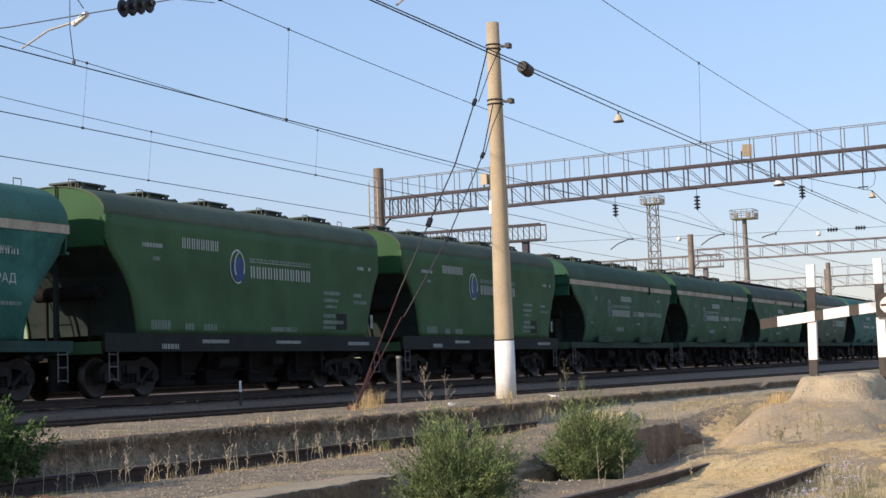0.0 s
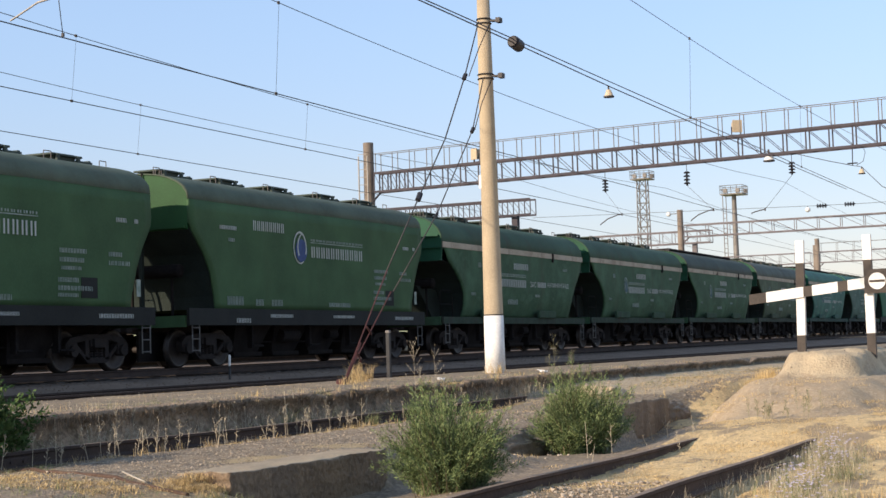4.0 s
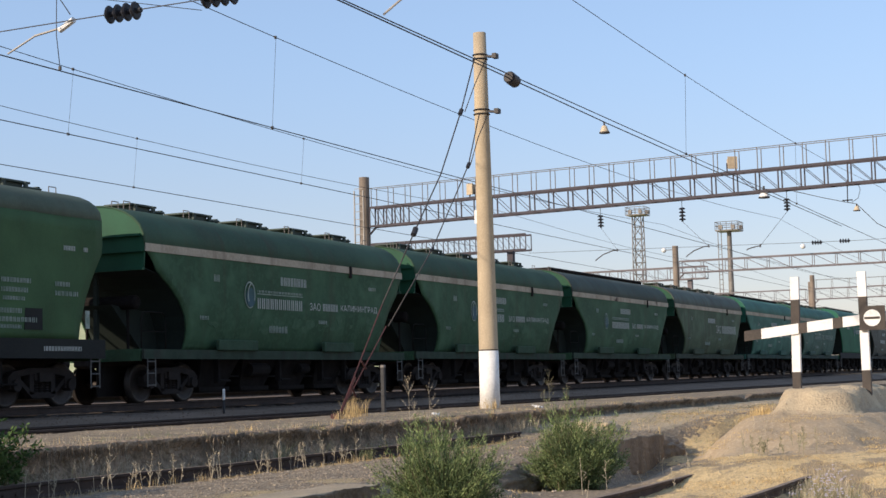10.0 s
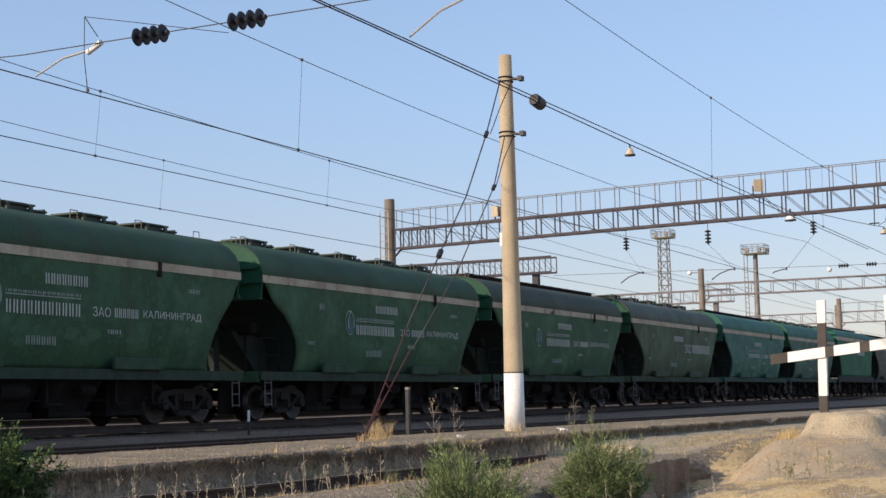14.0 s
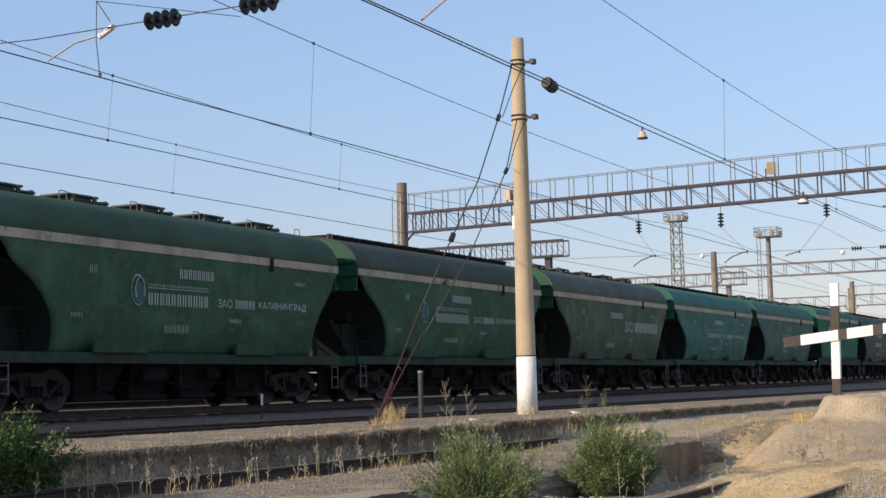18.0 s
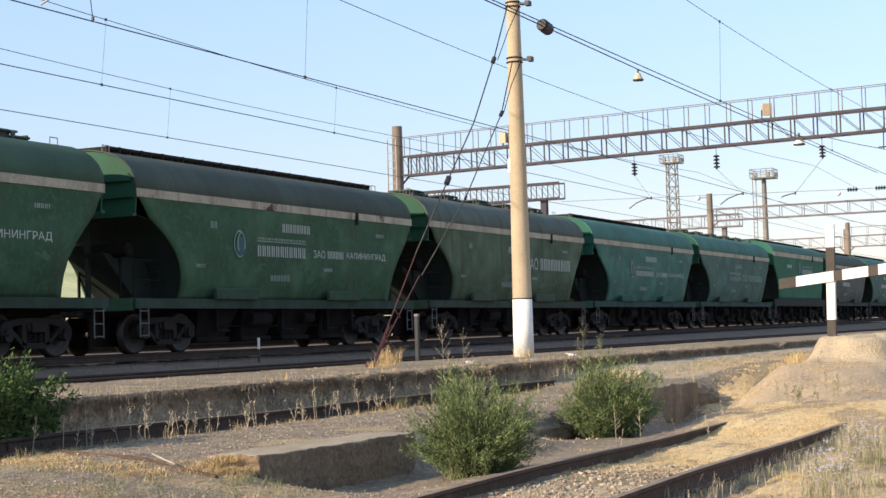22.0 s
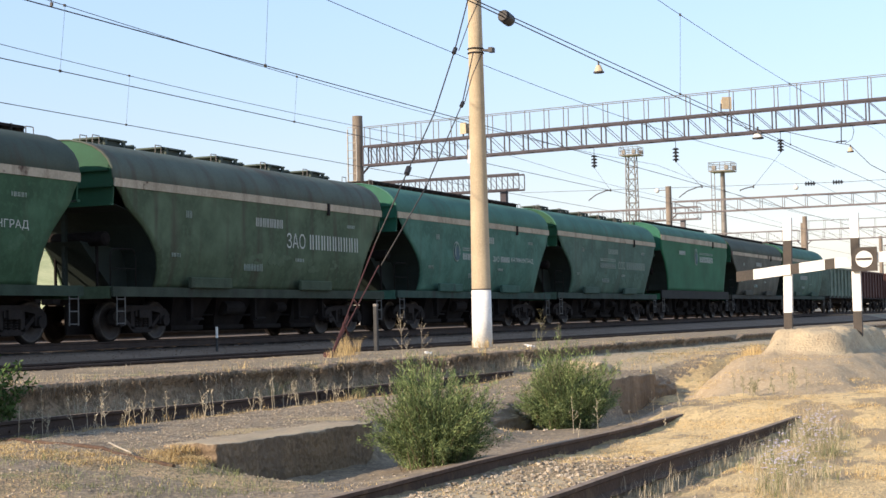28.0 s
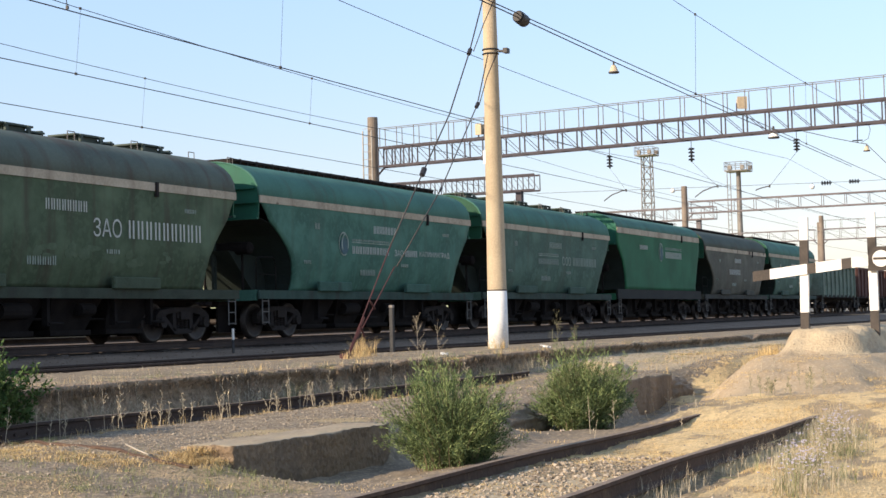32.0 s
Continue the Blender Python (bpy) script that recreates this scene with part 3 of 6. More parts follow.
build_wall()

# ---- tracks ----
def rail_mesh(x0, x1, wob=0.0, climb=False):
    prof = [(-0.036, 0.0), (-0.037, -0.03), (-0.010, -0.045), (-0.009, -0.13), (-0.07, -0.155), (-0.07, -0.17),
            (0.07, -0.17), (0.07, -0.155), (0.009, -0.13), (0.010, -0.045), (0.037, -0.03), (0.036, 0.0)]
    bm = bmesh.new()
    n = max(2, int((x1 - x0) / 1.0))
    rings = []
    for i in range(n + 1):
        x = x0 + (x1 - x0) * i / n
        dy, dz = wob * nz(x, 0, 0.3, 41), wob * nz(x, 0, 0.25, 42) + (rise_at(x) if climb else 0)
        rings.append([bm.verts.new((x, y + dy, z + dz)) for y, z in prof])
    for a, b in zip(rings, rings[1:]):
        for k in range(12):
            f = bm.faces.new((a[k], a[(k + 1) % 12], b[(k + 1) % 12], b[k]))
            f.material_index = 1 if k == 11 else 0
    bm.faces.new(rings[0])
    bm.faces.new(rings[-1][::-1])
    bmesh.ops.recalc_face_normals(bm, faces=bm.faces)
    return mesh_of("rail", bm, [M["rail_steel"], M["rail_head"]])


def track(label, yc, z, x0, x1, sides=(-0.797, 0.797), sleepers=None, wob=0.0, dull=False, steel=None, climb=False):
    t = thing("railway_track", pose(0, yc, z), label, "railway track")
    me = rail_mesh(x0, x1, wob, climb)
    if dull:
        me.materials[1] = M["rust_head"]
    if steel:
        me.materials[0] = M[steel]
    for s in sides:
        part("rail", me, None, t, at=pose(0, s, 0))
    if sleepers:
        a, b = sleepers
        bm = bmesh.new()
        box(bm, -0.125, 0.125, -1.35, 1.35, -0.36, -0.20)
        soften(bm, 0.015)
        sm = mesh_of("sleeper", bm, M["sleeper"])
        rnd = random.Random(5)
        for i in range(int((b - a) / 0.55)):
            part("sleeper", sm, None, t, at=pose(a + i * 0.55 + rnd.uniform(-.03, .03), rnd.uniform(-.04, .04), rnd.uniform(-.012, .012) + (rise_at(a + i * 0.55) if climb else 0), 0, 0, rnd.uniform(-1, 1)))
    return t


TRAIN_Y = 23.1
track("main railway track on dark ballast under the train", TRAIN_Y, 0.0, -60, 700, sleepers=(20, 130), climb=True)
track("second main track with worn rails beside the platform", 16.54, -0.265, -60, 700)
track("track behind the train on dark ballast", 28.4, 0.16, -60, 700, climb=True)
siding = track("rusty siding rail at the foot of the wall", 10.1, -0.655, -20, 27.6, sides=(0.797,), wob=0.03, dull=True)
track("rusty dead-end track half buried in straw and gravel", 4.87, -1.0, -6, 22.5, wob=0.03, dull=True, steel="rail_brown")
for fx in (12.9, 20.4):
    bm = bmesh.new()
    box(bm, fx - .40, fx + .40, -.034, -.012, -.135, -.048)
    soften(bm, .006)
    plate = part("fishplate", bm, M["rail_steel"], siding, "bolted rusty joint plate", at=pose(0, .797, 0))
    for k in (-.3, -.1, .1, .3):
        bm = bmesh.new()
        rod(bm, (fx + k, -.055, -.09), (fx + k, -.03, -.09), .017, 6)
        part("bolt", bm, M["rail_steel"], plate)

# ---- concrete blocks of the old loading edge ----
def rough_block(name, x0, x1, y0, y1, z0, z1, label, amp=0.03, mats=("block_face", "concrete_top")):
    bm = bmesh.new()
    bmesh.ops.create_cube(bm, size=1)
    bmesh.ops.subdivide_edges(bm, edges=bm.edges[:], cuts=34, use_grid_fill=True)
    for v in bm.verts:
        x, y, z = x0 + (v.co.x + .5) * (x1 - x0), y0 + (v.co.y + .5) * (y1 - y0), z0 + (v.co.z + .5) * (z1 - z0)
        n1 = noise.noise_vector(Vector((x * 2.1, y * 2.1, z * 2.1)))
        n2 = noise.noise_vector(Vector((x * 7, y * 7, z * 7)))
        edge = (abs(v.co.x) > .49) + (abs(v.co.y) > .49) + (abs(v.co.z) > .49)
        k = amp * (1 + (edge > 1) * 0.8)
        n3 = noise.noise_vector(Vector((x * 17, y * 17, z * 17)))
        v.co = Vector((x, y, z)) + n1 * k * .8 + n2 * k * 0.7 + n3 * k * 0.6
        if edge > 1:
            v.co += (Vector(((x0 + x1) / 2, (y0 + y1) / 2, (z0 + z1) / 2)) - v.co).normalized() * 0.008
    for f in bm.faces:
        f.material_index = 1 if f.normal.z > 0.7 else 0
        f.smooth = True
    return solid(name, bm, [M[mats[0]], M[mats[1]]], label, name.replace("_", " "))


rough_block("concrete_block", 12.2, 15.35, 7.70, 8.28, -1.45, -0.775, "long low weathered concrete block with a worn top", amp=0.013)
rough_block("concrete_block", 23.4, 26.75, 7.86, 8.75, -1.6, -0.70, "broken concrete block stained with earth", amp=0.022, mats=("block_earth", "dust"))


def earth_lump(x, y, z, rx, ry, rz, seed, label, mats=("earth", "dust")):
    """A rounded, crumbling heap with a rough skin, sunk into the ground."""
    bm = bmesh.new()
    bmesh.ops.create_icosphere(bm, subdivisions=5, radius=1)
    for v in bm.verts:
        d = v.co.copy()
        k = 1 + .22 * noise.noise(d * 1.6 + Vector((seed, 0, 0))) + .10 * noise.noise(d * 5 + Vector((0, seed, 0))) + .05 * noise.noise(d * 13 + Vector((0, 0, seed)))
        v.co = Vector((math.copysign(abs(d.x) ** .8, d.x) * rx, math.copysign(abs(d.y) ** .8, d.y) * ry, math.copysign(abs(d.z) ** .75, d.z) * rz)) * k
    bm.normal_update()
    for f in bm.faces:
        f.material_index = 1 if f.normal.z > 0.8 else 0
        f.smooth = True
    solid("earth_lump", bm, [M[mats[0]], M[mats[1]]], label, "earth lump", at=pose(x, y, z))


earth_lump(19.0, 7.95, -1.18, 1.45, 0.50, 0.34, 3, "crumbling brown lump of earth on the bank", mats=("block_earth", "gravel_bed"))
earth_lump(27.3, 8.35, -1.10, 1.0, 0.55, 0.36, 8, "rounded lump of earth beside the broken block", mats=("block_earth", "earth"))
earth_lump(27.9, 9.5, -0.66, 0.55, 0.42, 0.18, 5, "pale sandy lump at the end of the road", mats=("clay_cap", "clay_cap"))

bm = bmesh.new()
old_rail = [(12.72 - .0715 * i, 10.55 - .175 * i) for i in range(17)]
tube(bm, [(x, y, height(x, y) + .006 + .008 * nz(x, y, 1.4, 62)) for x, y in old_rail], 0.022, 8)
solid("buried_rail", bm, M["rail_brown"], "rusty old rail buried flush in the gravel", "rail")
bm = bmesh.new()
tube(bm, [(12.14, 8.84, height(12.14, 8.84) + .045), (11.98, 8.6, height(11.98, 8.6) + .04), (11.83, 8.36, height(11.83, 8.36) + .03)], 0.009, 6)
solid("stick", bm, M["pale_wood"], "pale dry stick lying on the gravel", "stick")

# ---- mast with guys ----
MAST = (32.93, 13.7)


def build_mast():
    mast = thing("catenary_mast", pose(MAST[0], MAST[1], PLAT), "tall tapered concrete catenary mast with a whitewashed foot", "mast")
    prof = [(0.0, 0.232), (1.30, 0.222), (1.305, 0.219), (4.0, 0.195), (7.0, 0.165), (8.61, 0.147)]

    def lathe(p, seg=24):
        bm = bmesh.new()
        rings = [[bm.verts.new((r * math.cos(2 * math.pi * k / seg), r * math.sin(2 * math.pi * k / seg), z)) for k in range(seg)] for z, r in p]
        for a, b in zip(rings, rings[1:]):
            for k in range(seg):
                bm.faces.new((a[k], a[(k + 1) % seg], b[(k + 1) % seg], b[k])).smooth = True
        bm.faces.new(rings[-1])
        bm.faces.new(rings[0][::-1])
        return bm
    part("shaft", lathe(prof[1:]), M["mast"], mast)
    part("painted_foot", lathe([(-0.2, 0.234), (1.30, 0.224)]), M["whitewash"], mast, "whitewashed foot of the mast")
    part("paint_ring", lathe([(1.30, 0.2255), (1.33, 0.2255)]), M["black_paint"], mast, "thin black painted ring")
    for z, r in ((8.04, 0.154), (6.76, 0.168)):
        bm = bmesh.new()
        for dz in (-0.05, 0.05):
            for k in range(24):
                a, b = 2 * math.pi * k / 24, 2 * math.pi * (k + 1) / 24
                rod(bm, ((r + .012) * math.cos(a), (r + .012) * math.sin(a), z + dz), ((r + .012) * math.cos(b), (r + .012) * math.sin(b), z + dz), 0.018, 4)
        rod(bm, (-0.05, -r - .02, z), (-0.05, -r - .22, z - 0.02), 0.028)
        rod(bm, (0.05, -r - .02, z), (0.05, -r - .22, z - 0.02), 0.02)
        box(bm, -0.09, 0.09, -r - .27, -r - .17, z - 0.06, z + 0.05)
        part("clamp", bm, M["wire"], mast, "dark steel clamp band")
    bm = bmesh.new()
    box(bm, -0.13, -0.11, -0.04, 0.03, 4.2, 4.5)
    part("plate", bm, M["whitewash"], mast, "small white plate", at=pose(0.0, 0.17, 0, 0, 0, 0))


build_mast()


def rope(name, pts, r, label, mat="wire", category="cable", blobs=(), group=""):
    bm = bmesh.new()
    tube(bm, pts, r)
    ob = solid(name, bm, M[mat], label, category, group)
    for p, s in blobs:
        b2 = bmesh.new()
        d = (Vector(pts[-1]) - Vector(pts[0])).normalized()
        rod(b2, Vector(p) - d * s * 1.6, Vector(p) + d * s * 1.6, s, 8)
        part("insulator", b2, M["insulator"], ob)
    return ob


Y = MAST[1]
rope("guy_wire", [(27.57, Y, 1.85), (29.15, Y, 3.41), (30.55, Y, 4.76), (31.72, Y, 6.28), (32.62, Y, 7.68)], 0.016, "steel guy wire with small insulators",
     blobs=(((29.15, Y, 3.41), 0.06), ((31.72, Y, 6.28), 0.05)), group="mast guys")
rope("guy_wire", [(27.72, Y - .05, 1.43), (29.91, Y - .05, 3.11), (31.95, Y - .05, 5.11), (32.68, Y - .05, 6.40)], 0.014, "steel guy wire with small insulators",
     blobs=(((31.95, Y - .05, 5.11), 0.045), ((29.9, Y - .05, 3.1), 0.03)), group="mast guys")
rope("guy_wire", [(31.72, Y - .1, 6.28), (32.3, Y - .12, 7.0), (32.98, Y - .16, 7.75)], 0.012, "short cross guy at the mast", group="mast guys")
rope("guy_wire", [(31.95, Y - .1, 5.11), (32.4, Y - .12, 5.8), (33.0, Y - .17, 6.5)], 0.012, "short cross guy at the mast", group="mast guys")


def build_anchor():
    an = thing("guy_anchor", pose(25.6, Y, PLAT), "dark red steel guy anchor with two long tie rods", "anchor")
    bm = bmesh.new()
    rod(bm, (0.0, -0.03, 0.03), (1.97, 0, 2.16), 0.013)
    part("tie_rod", bm, M["red_paint"], an)
    bm = bmesh.new()
    rod(bm, (0.2, 0.03, 0.1), (2.12, 0, 1.74), 0.012)
    part("tie_rod", bm, M["red_paint"], an)
    bm = bmesh.new()
    box(bm, -0.10, 0.12, -0.09, 0.09, -0.1, 0.09)
    soften(bm, 0.02)
    part("foot", bm, M["red_paint"], an)
    for x, z, h in ((0.55, 0.6, 0.30), (1.0, 1.05, 0.2)):
        bm = bmesh.new()
        rod(bm, (x, -0.02, z), (x + 0.22, 0.0, z - h * 0.7), 0.018)
        part("turnbuckle", bm, M["red_paint"], an)
    bm = bmesh.new()
    rod(bm, (0.15, 0, 0.1), (0.75, 0, 0.75), 0.03, 6)
    part("gusset", bm, M["red_paint"], an)


build_anchor()


def post_thing(name, x, y, z0, z1, w, mat, label, cat, cap=None, lean=0, cap_mat="whitewash", cap_label="white painted cap"):
    p = thing(name, pose(x, y, z0, 0, lean, 0), label, cat)
    bm = bmesh.new()
    box(bm, -w / 2, w / 2, -w / 2, w / 2, -0.25, z1 - z0)
    soften(bm, w * 0.12)
    part("post", bm, M[mat], p)
    if cap:
        bm = bmesh.new()
        box(bm, -w * .55, w * .55, -w * .55, w * .55, z1 - z0 - cap, z1 - z0 + 0.012)
        soften(bm, 0.01)
        part("cap", bm, M[cap_mat], p, cap_label)
    return p


post_thing("marker_post", 30.45, 15.15, PLAT, 0.70, 0.088, "grey_post", "short grey concrete marker post with a pale top", "post", cap=0.05, cap_mat="galvanised", cap_label="pale grey cap")
post_thing("clearance_peg", 31.76, 20.0, -0.36, 0.28, 0.046, "grey_post", "small clearance peg with a white top between the tracks", "peg", cap=0.26)

# ---- buffer stop frame on the earth mound ----
def build_stop():
    st = thing("buffer_stop_frame", pose(30.0, 6.17, 0.0), "black and white striped wooden buffer stop frame on the mound", "buffer stop")
    for py, k in ((0.0, 0.02), (-1.30, -0.005)):
        # painted bands from the foot to the top
        for a, b, white in ((-0.35, 0.32, 0), (0.32, 1.06, 1), (1.06, 1.69, 0), (1.69, 2.12 + (py < 0) * 0.04, 1)):
            bm = bmesh.new()
            vs = box(bm, -0.06, 0.06, -0.078, 0.078, a, b)
            for v in vs:
                v.co.y += py - k * v.co.z
            part("white_band" if white else "black_band", bm, M["whitewash" if white else "black_paint"], st)

    def beam(y):
        return 1.13 - 0.105 * y
    bands = [(0.95, 0.62, 0), (0.62, -0.09, 1), (-0.09, -0.255, 0), (-0.255, -0.735, 1), (-0.735, -0.92, 0), (-0.92, -1.35, 1), (-1.35, -1.62, 0), (-1.62, -2.05, 1)]
    for a, b, white in bands:
        bm = bmesh.new()
        vs = box(bm, -0.10, -0.062, b, a, -0.097, 0.097)
        for v in vs:
            v.co.z += beam(v.co.y)
        part("white_band" if white else "black_band", bm, M["whitewash" if white else "black_paint"], st)
    sg = bmesh.new()
    box(sg, -0.14, -0.103, -0.235, 0.235, -0.225, 0.225)
    plate = part("signal_plate", sg, M["black_paint"], st, "square black signal plate", at=pose(0, -1.47, beam(-1.47), 0, 0, 0))
    bm = bmesh.new()
    rod(bm, (-0.155, 0, 0), (-0.142, 0, 0), 0.155, 28)
    part("disc", bm, M["whitewash"], plate, "round white disc")
    bm = bmesh.new()
    box(bm, -0.162, -0.156, -0.14, 0.14, -0.022, 0.022)
    part("bar", bm, M["black_paint"], plate)


build_stop()

# ---- overhead wires ----
def wire(label, y, zs, x0, x1, r=0.010, sag=0.0, span=50.0, phase=20.4, group="overhead wires"):
    pts, x = [], x0
    while x <= x1:
        k = ((x - phase) / span) % 1.0
        pts.append((x, y, zs - sag * 4 * k * (1 - k)))
        x += 2.5 if x < 70 else 10
    bm = bmesh.new()
    tube(bm, pts, r, 4)
    return solid("overhead_wire", bm, M["wire"], label, "wire", group)


def droppers(y, x, z_low, z_top):
    bm = bmesh.new()
    rod(bm, (x - 0.20, y, z_low), (x + 0.02, y, z_top), 0.0045, 4)
    ob = solid("dropper_wire", bm, M["wire"], "thin vertical dropper between the overhead wires", "wire", "droppers")
    for z in (z_low, z_top):
        b2 = bmesh.new()
        dx = -.20 if z == z_low else 0
        box(b2, x + dx - .03, x + dx + .03, y - .02, y + .02, z - .03, z + .03)
        part("clip", b2, M["wire"], ob)


WIRES = [  # y, contact height, messenger height at the masts, its sag, span
    (10.4, 5.87, 8.30, 0.42, 50, "siding"), (17.0, 5.87, 8.22, 0.66, 60, "second track"),
    (23.1, 6.40, 8.30, 0.56, 60, "train's track"), (28.4, 6.57, 8.52, 0.42, 50, "far track")]
for y, zc, zm, sag, span, nm in WIRES:
    wire(f"double contact wire over the {nm}", y, zc, -40, 600, 0.0115)
    wire(f"messenger wire over the {nm}", y, zm, -40, 600, 0.0095, sag=sag, span=span)
    for x in {10.4: (38.5, 52), 17.0: (29.3,), 23.1: (30.2, 41.4, 56), 28.4: (40.3,)}[y]:
        k = ((x - 20.4) / span) % 1.0
        droppers(y, x, zc, zm - sag * 4 * k * (1 - k))


def insulator_string(owner, a, d, n=4, r=0.115, gap=0.155):
    d = Vector(d).normalized()
    for k in range(n):
        bm = bmesh.new()
        c = Vector(a) + d * gap * k
        rod(bm, c, c + d * gap * 0.35, r * 0.55, 14, r)
        rod(bm, c + d * gap * 0.35, c + d * gap * 0.5, r, 14, r * 0.85)
        rod(bm, c + d * gap * 0.5, c + d * gap, r * 0.3, 8)
        part("insulator_disc", bm, M["insulator"], owner)


def build_cross_span():
    """Cross rope with two insulator strings and the steady arms that hold the contact wires."""
    x, z = 20.4, 6.3
    sp = thing("cross_span", pose(0, 0, 0), "thin cross rope with dark ribbed insulators and steady arms", "cross span")
    bm = bmesh.new()
    pts = [(x, 40, z + 0.7), (x, 17.2, z - 0.02), (x, 15.7, z), (x, 12.9, z + .03), (x, 9.7, z + .07), (x, 0, z + 0.7)]
    tube(bm, pts, 0.010)
    part("rope", bm, M["wire"], sp)
    for y in (14.93, 13.12):
        insulator_string(sp, (x, y, z + (15 - y) * 0.012), (0, -1, 0.01), 4, 0.15, 0.165)
    for a, b, m in (((x + .1, 15.75, z - .05), (x + 0.1, 17.0, 5.92), "pale_steel"), ((x + 1.2, 9.4, z + .3), (x + .8, 10.4, 5.92), "pale_steel")):
        bm = bmesh.new()
        a, b = Vector(a), Vector(b)
        c = a.lerp(b, 0.55) + Vector((0, 0, 0.09))
        rod(bm, a, c, 0.02, 6)
        rod(bm, c, b, 0.018, 6)
        part("steady_arm", bm, M[m], sp, "thin rusty steady arm")
    bm = bmesh.new()
    rod(bm, (x + .05, 15.62, z + .02), (x + .12, 15.95, z - .10), 0.05, 8)
    part("sleeve", bm, M["white_cap"], sp, "pale sleeve on the arm")
    bm = bmesh.new()
    rod(bm, (x, 15.65, 6.40), (x, 15.92, 6.77), 0.009, 4)
    rod(bm, (x, 15.92, 6.77), (x, 13.14, 6.16), 0.006, 4)
    tube(bm, [(x, 15.92, 6.77), (x, 15.93, 6.1), (x, 15.86, 5.54)], 0.009, 4)
    box(bm, x - .018, x + .018, 15.84, 15.88, 5.51, 5.57)
    part("jumper", bm, M["wire"], sp)


build_cross_span()

# things strung on the wires of the siding
dr = thing("wire_weight", pose(26.5, 10.4, 5.80), "dark drum-shaped insulator strung on the overhead wire", "insulator")
bm = bmesh.new()
rod(bm, (-0.16, 0, 0.02), (0.16, 0, -0.02), 0.115, 18)
soften(bm, 0.02)
part("drum", bm, M["insulator"], dr)
bm = bmesh.new()
rod(bm, (-0.2, 0, 0.02), (-0.165, 0, 0.02), 0.09, 14)
part("end_cap", bm, M["wire"], dr)
rope("feeder_wire", [(-40, 10.45, 5.90), (20, 10.45, 5.86), (26.5, 10.4, 5.80), (32, 10.4, 5.76), (40, 10.4, 5.75), (60, 10.4, 5.78)], 0.012, "second strand of the overhead wire")


def bell_lamp(x, y, z, s=1.0, shell="lamp_shell"):
    b = thing("hanging_lamp", pose(x, y, z), "small beige bell-shaped lamp hanging from the wire", "lamp", "hanging lamps")
    bm = bmesh.new()
    rod(bm, (0, 0, -0.20 * s), (0, 0, 0.0), 0.15 * s, 16, 0.07 * s)
    part("shade", bm, M[shell], b)
    bm = bmesh.new()
    rod(bm, (0, 0, -0.24 * s), (0, 0, -0.20 * s), 0.17 * s, 16)
    part("rim", bm, M["wire"], b)
    bm = bmesh.new()
    rod(bm, (0, 0, 0), (0, 0, 0.12 * s), 0.03 * s, 6)
    part("hanger", bm, M["wire"], b)


bell_lamp(31.8, 10.4, 5.68, 0.68)
bell_lamp(57.6, 12.75, 7.08, 1.25, "white_cap")

# ---- lattice gantries over the tracks ----
def gantry(x, y0, y1, zb, h=0.85, w=0.7, rail_h=0.84, panel=0.9, label="", posts=(), dense=0.0, flip=None, mat="truss", handrail=True, r=0.045, arms=(), turn=0.0, pivot=0.0):
    g = thing("gantry", pose(x, pivot, 0, 0, 0, turn) @ pose(0, -pivot, 0), label, "gantry", "gantries over the tracks")
    L = y1 - y0
    for dx in (-w / 2, w / 2):
        for z in (zb, zb + h):
            bm = bmesh.new()
            box(bm, dx - r, dx + r, y0, y1, z - r * 1.3, z + r * 1.3)
            part("chord", bm, M[mat], g)
    n = int(L / panel)
    step = L / n
    bm = bmesh.new()
    box(bm, -r * .62, r * .62, -r * .62, r * .62, 0, h)
    vert = mesh_of("upright", bm, M[mat])
    bm = bmesh.new()
    rod(bm, (0, 0, 0), (0, step, h), r * 0.36, 5)
    diag = mesh_of("brace", bm, M[mat])
    bm = bmesh.new()
    rod(bm, (0, 0, h), (0, step, 0), r * 0.36, 5)
    diag2 = mesh_of("brace", bm, M[mat])
    bm = bmesh.new()
    rod(bm, (-w / 2, 0, 0), (w / 2, step, 0), r * 0.45, 4)
    flat = mesh_of("brace", bm, M[mat])
    bm = bmesh.new()
    rod(bm, (0, 0, 0), (0, step / 2, h), r * 0.36, 5)
    half_diag = mesh_of("brace", bm, M[mat])
    bm = bmesh.new()
    rod(bm, (0, 0, 0), (0, 0, rail_h), 0.019, 5)
    stan = mesh_of("stanchion", bm, M["galvanised"])
    for i in range(n + 1):
        y = y0 + i * step
        for dx in (-w / 2, w / 2):
            part("upright", vert, None, g, at=pose(dx, y, zb))
            if i < n and not (dense and y > y1 - dense):
                part("brace", diag if y > (flip if flip is not None else y0 - 1) else diag2, None, g, at=pose(dx, y, zb))
            if handrail and y > y0 + 0.2:
                part("stanchion", stan, None, g, at=pose(dx, y - .1, zb + h))
        if i < n:
            part("brace", flat, None, g, at=pose(0, y, zb))
        if dense and y > y1 - dense and i < n:
            for dx in (-w / 2, w / 2):
                for k in (0, step / 2):
                    part("brace", half_diag, None, g, at=pose(dx, y + k, zb))
                part("upright", vert, None, g, at=pose(dx, y + step / 2, zb))
    if handrail:
        for dx in (-w / 2, w / 2):
            for zz in (rail_h,):
                bm = bmesh.new()
                rod(bm, (dx, y0, zb + h + zz), (dx, y1, zb + h + zz), 0.016 if zz == rail_h else 0.009, 5)
                part("handrail", bm, M["galvanised"], g)
    for py, top, rad in posts:
        bm = bmesh.new()
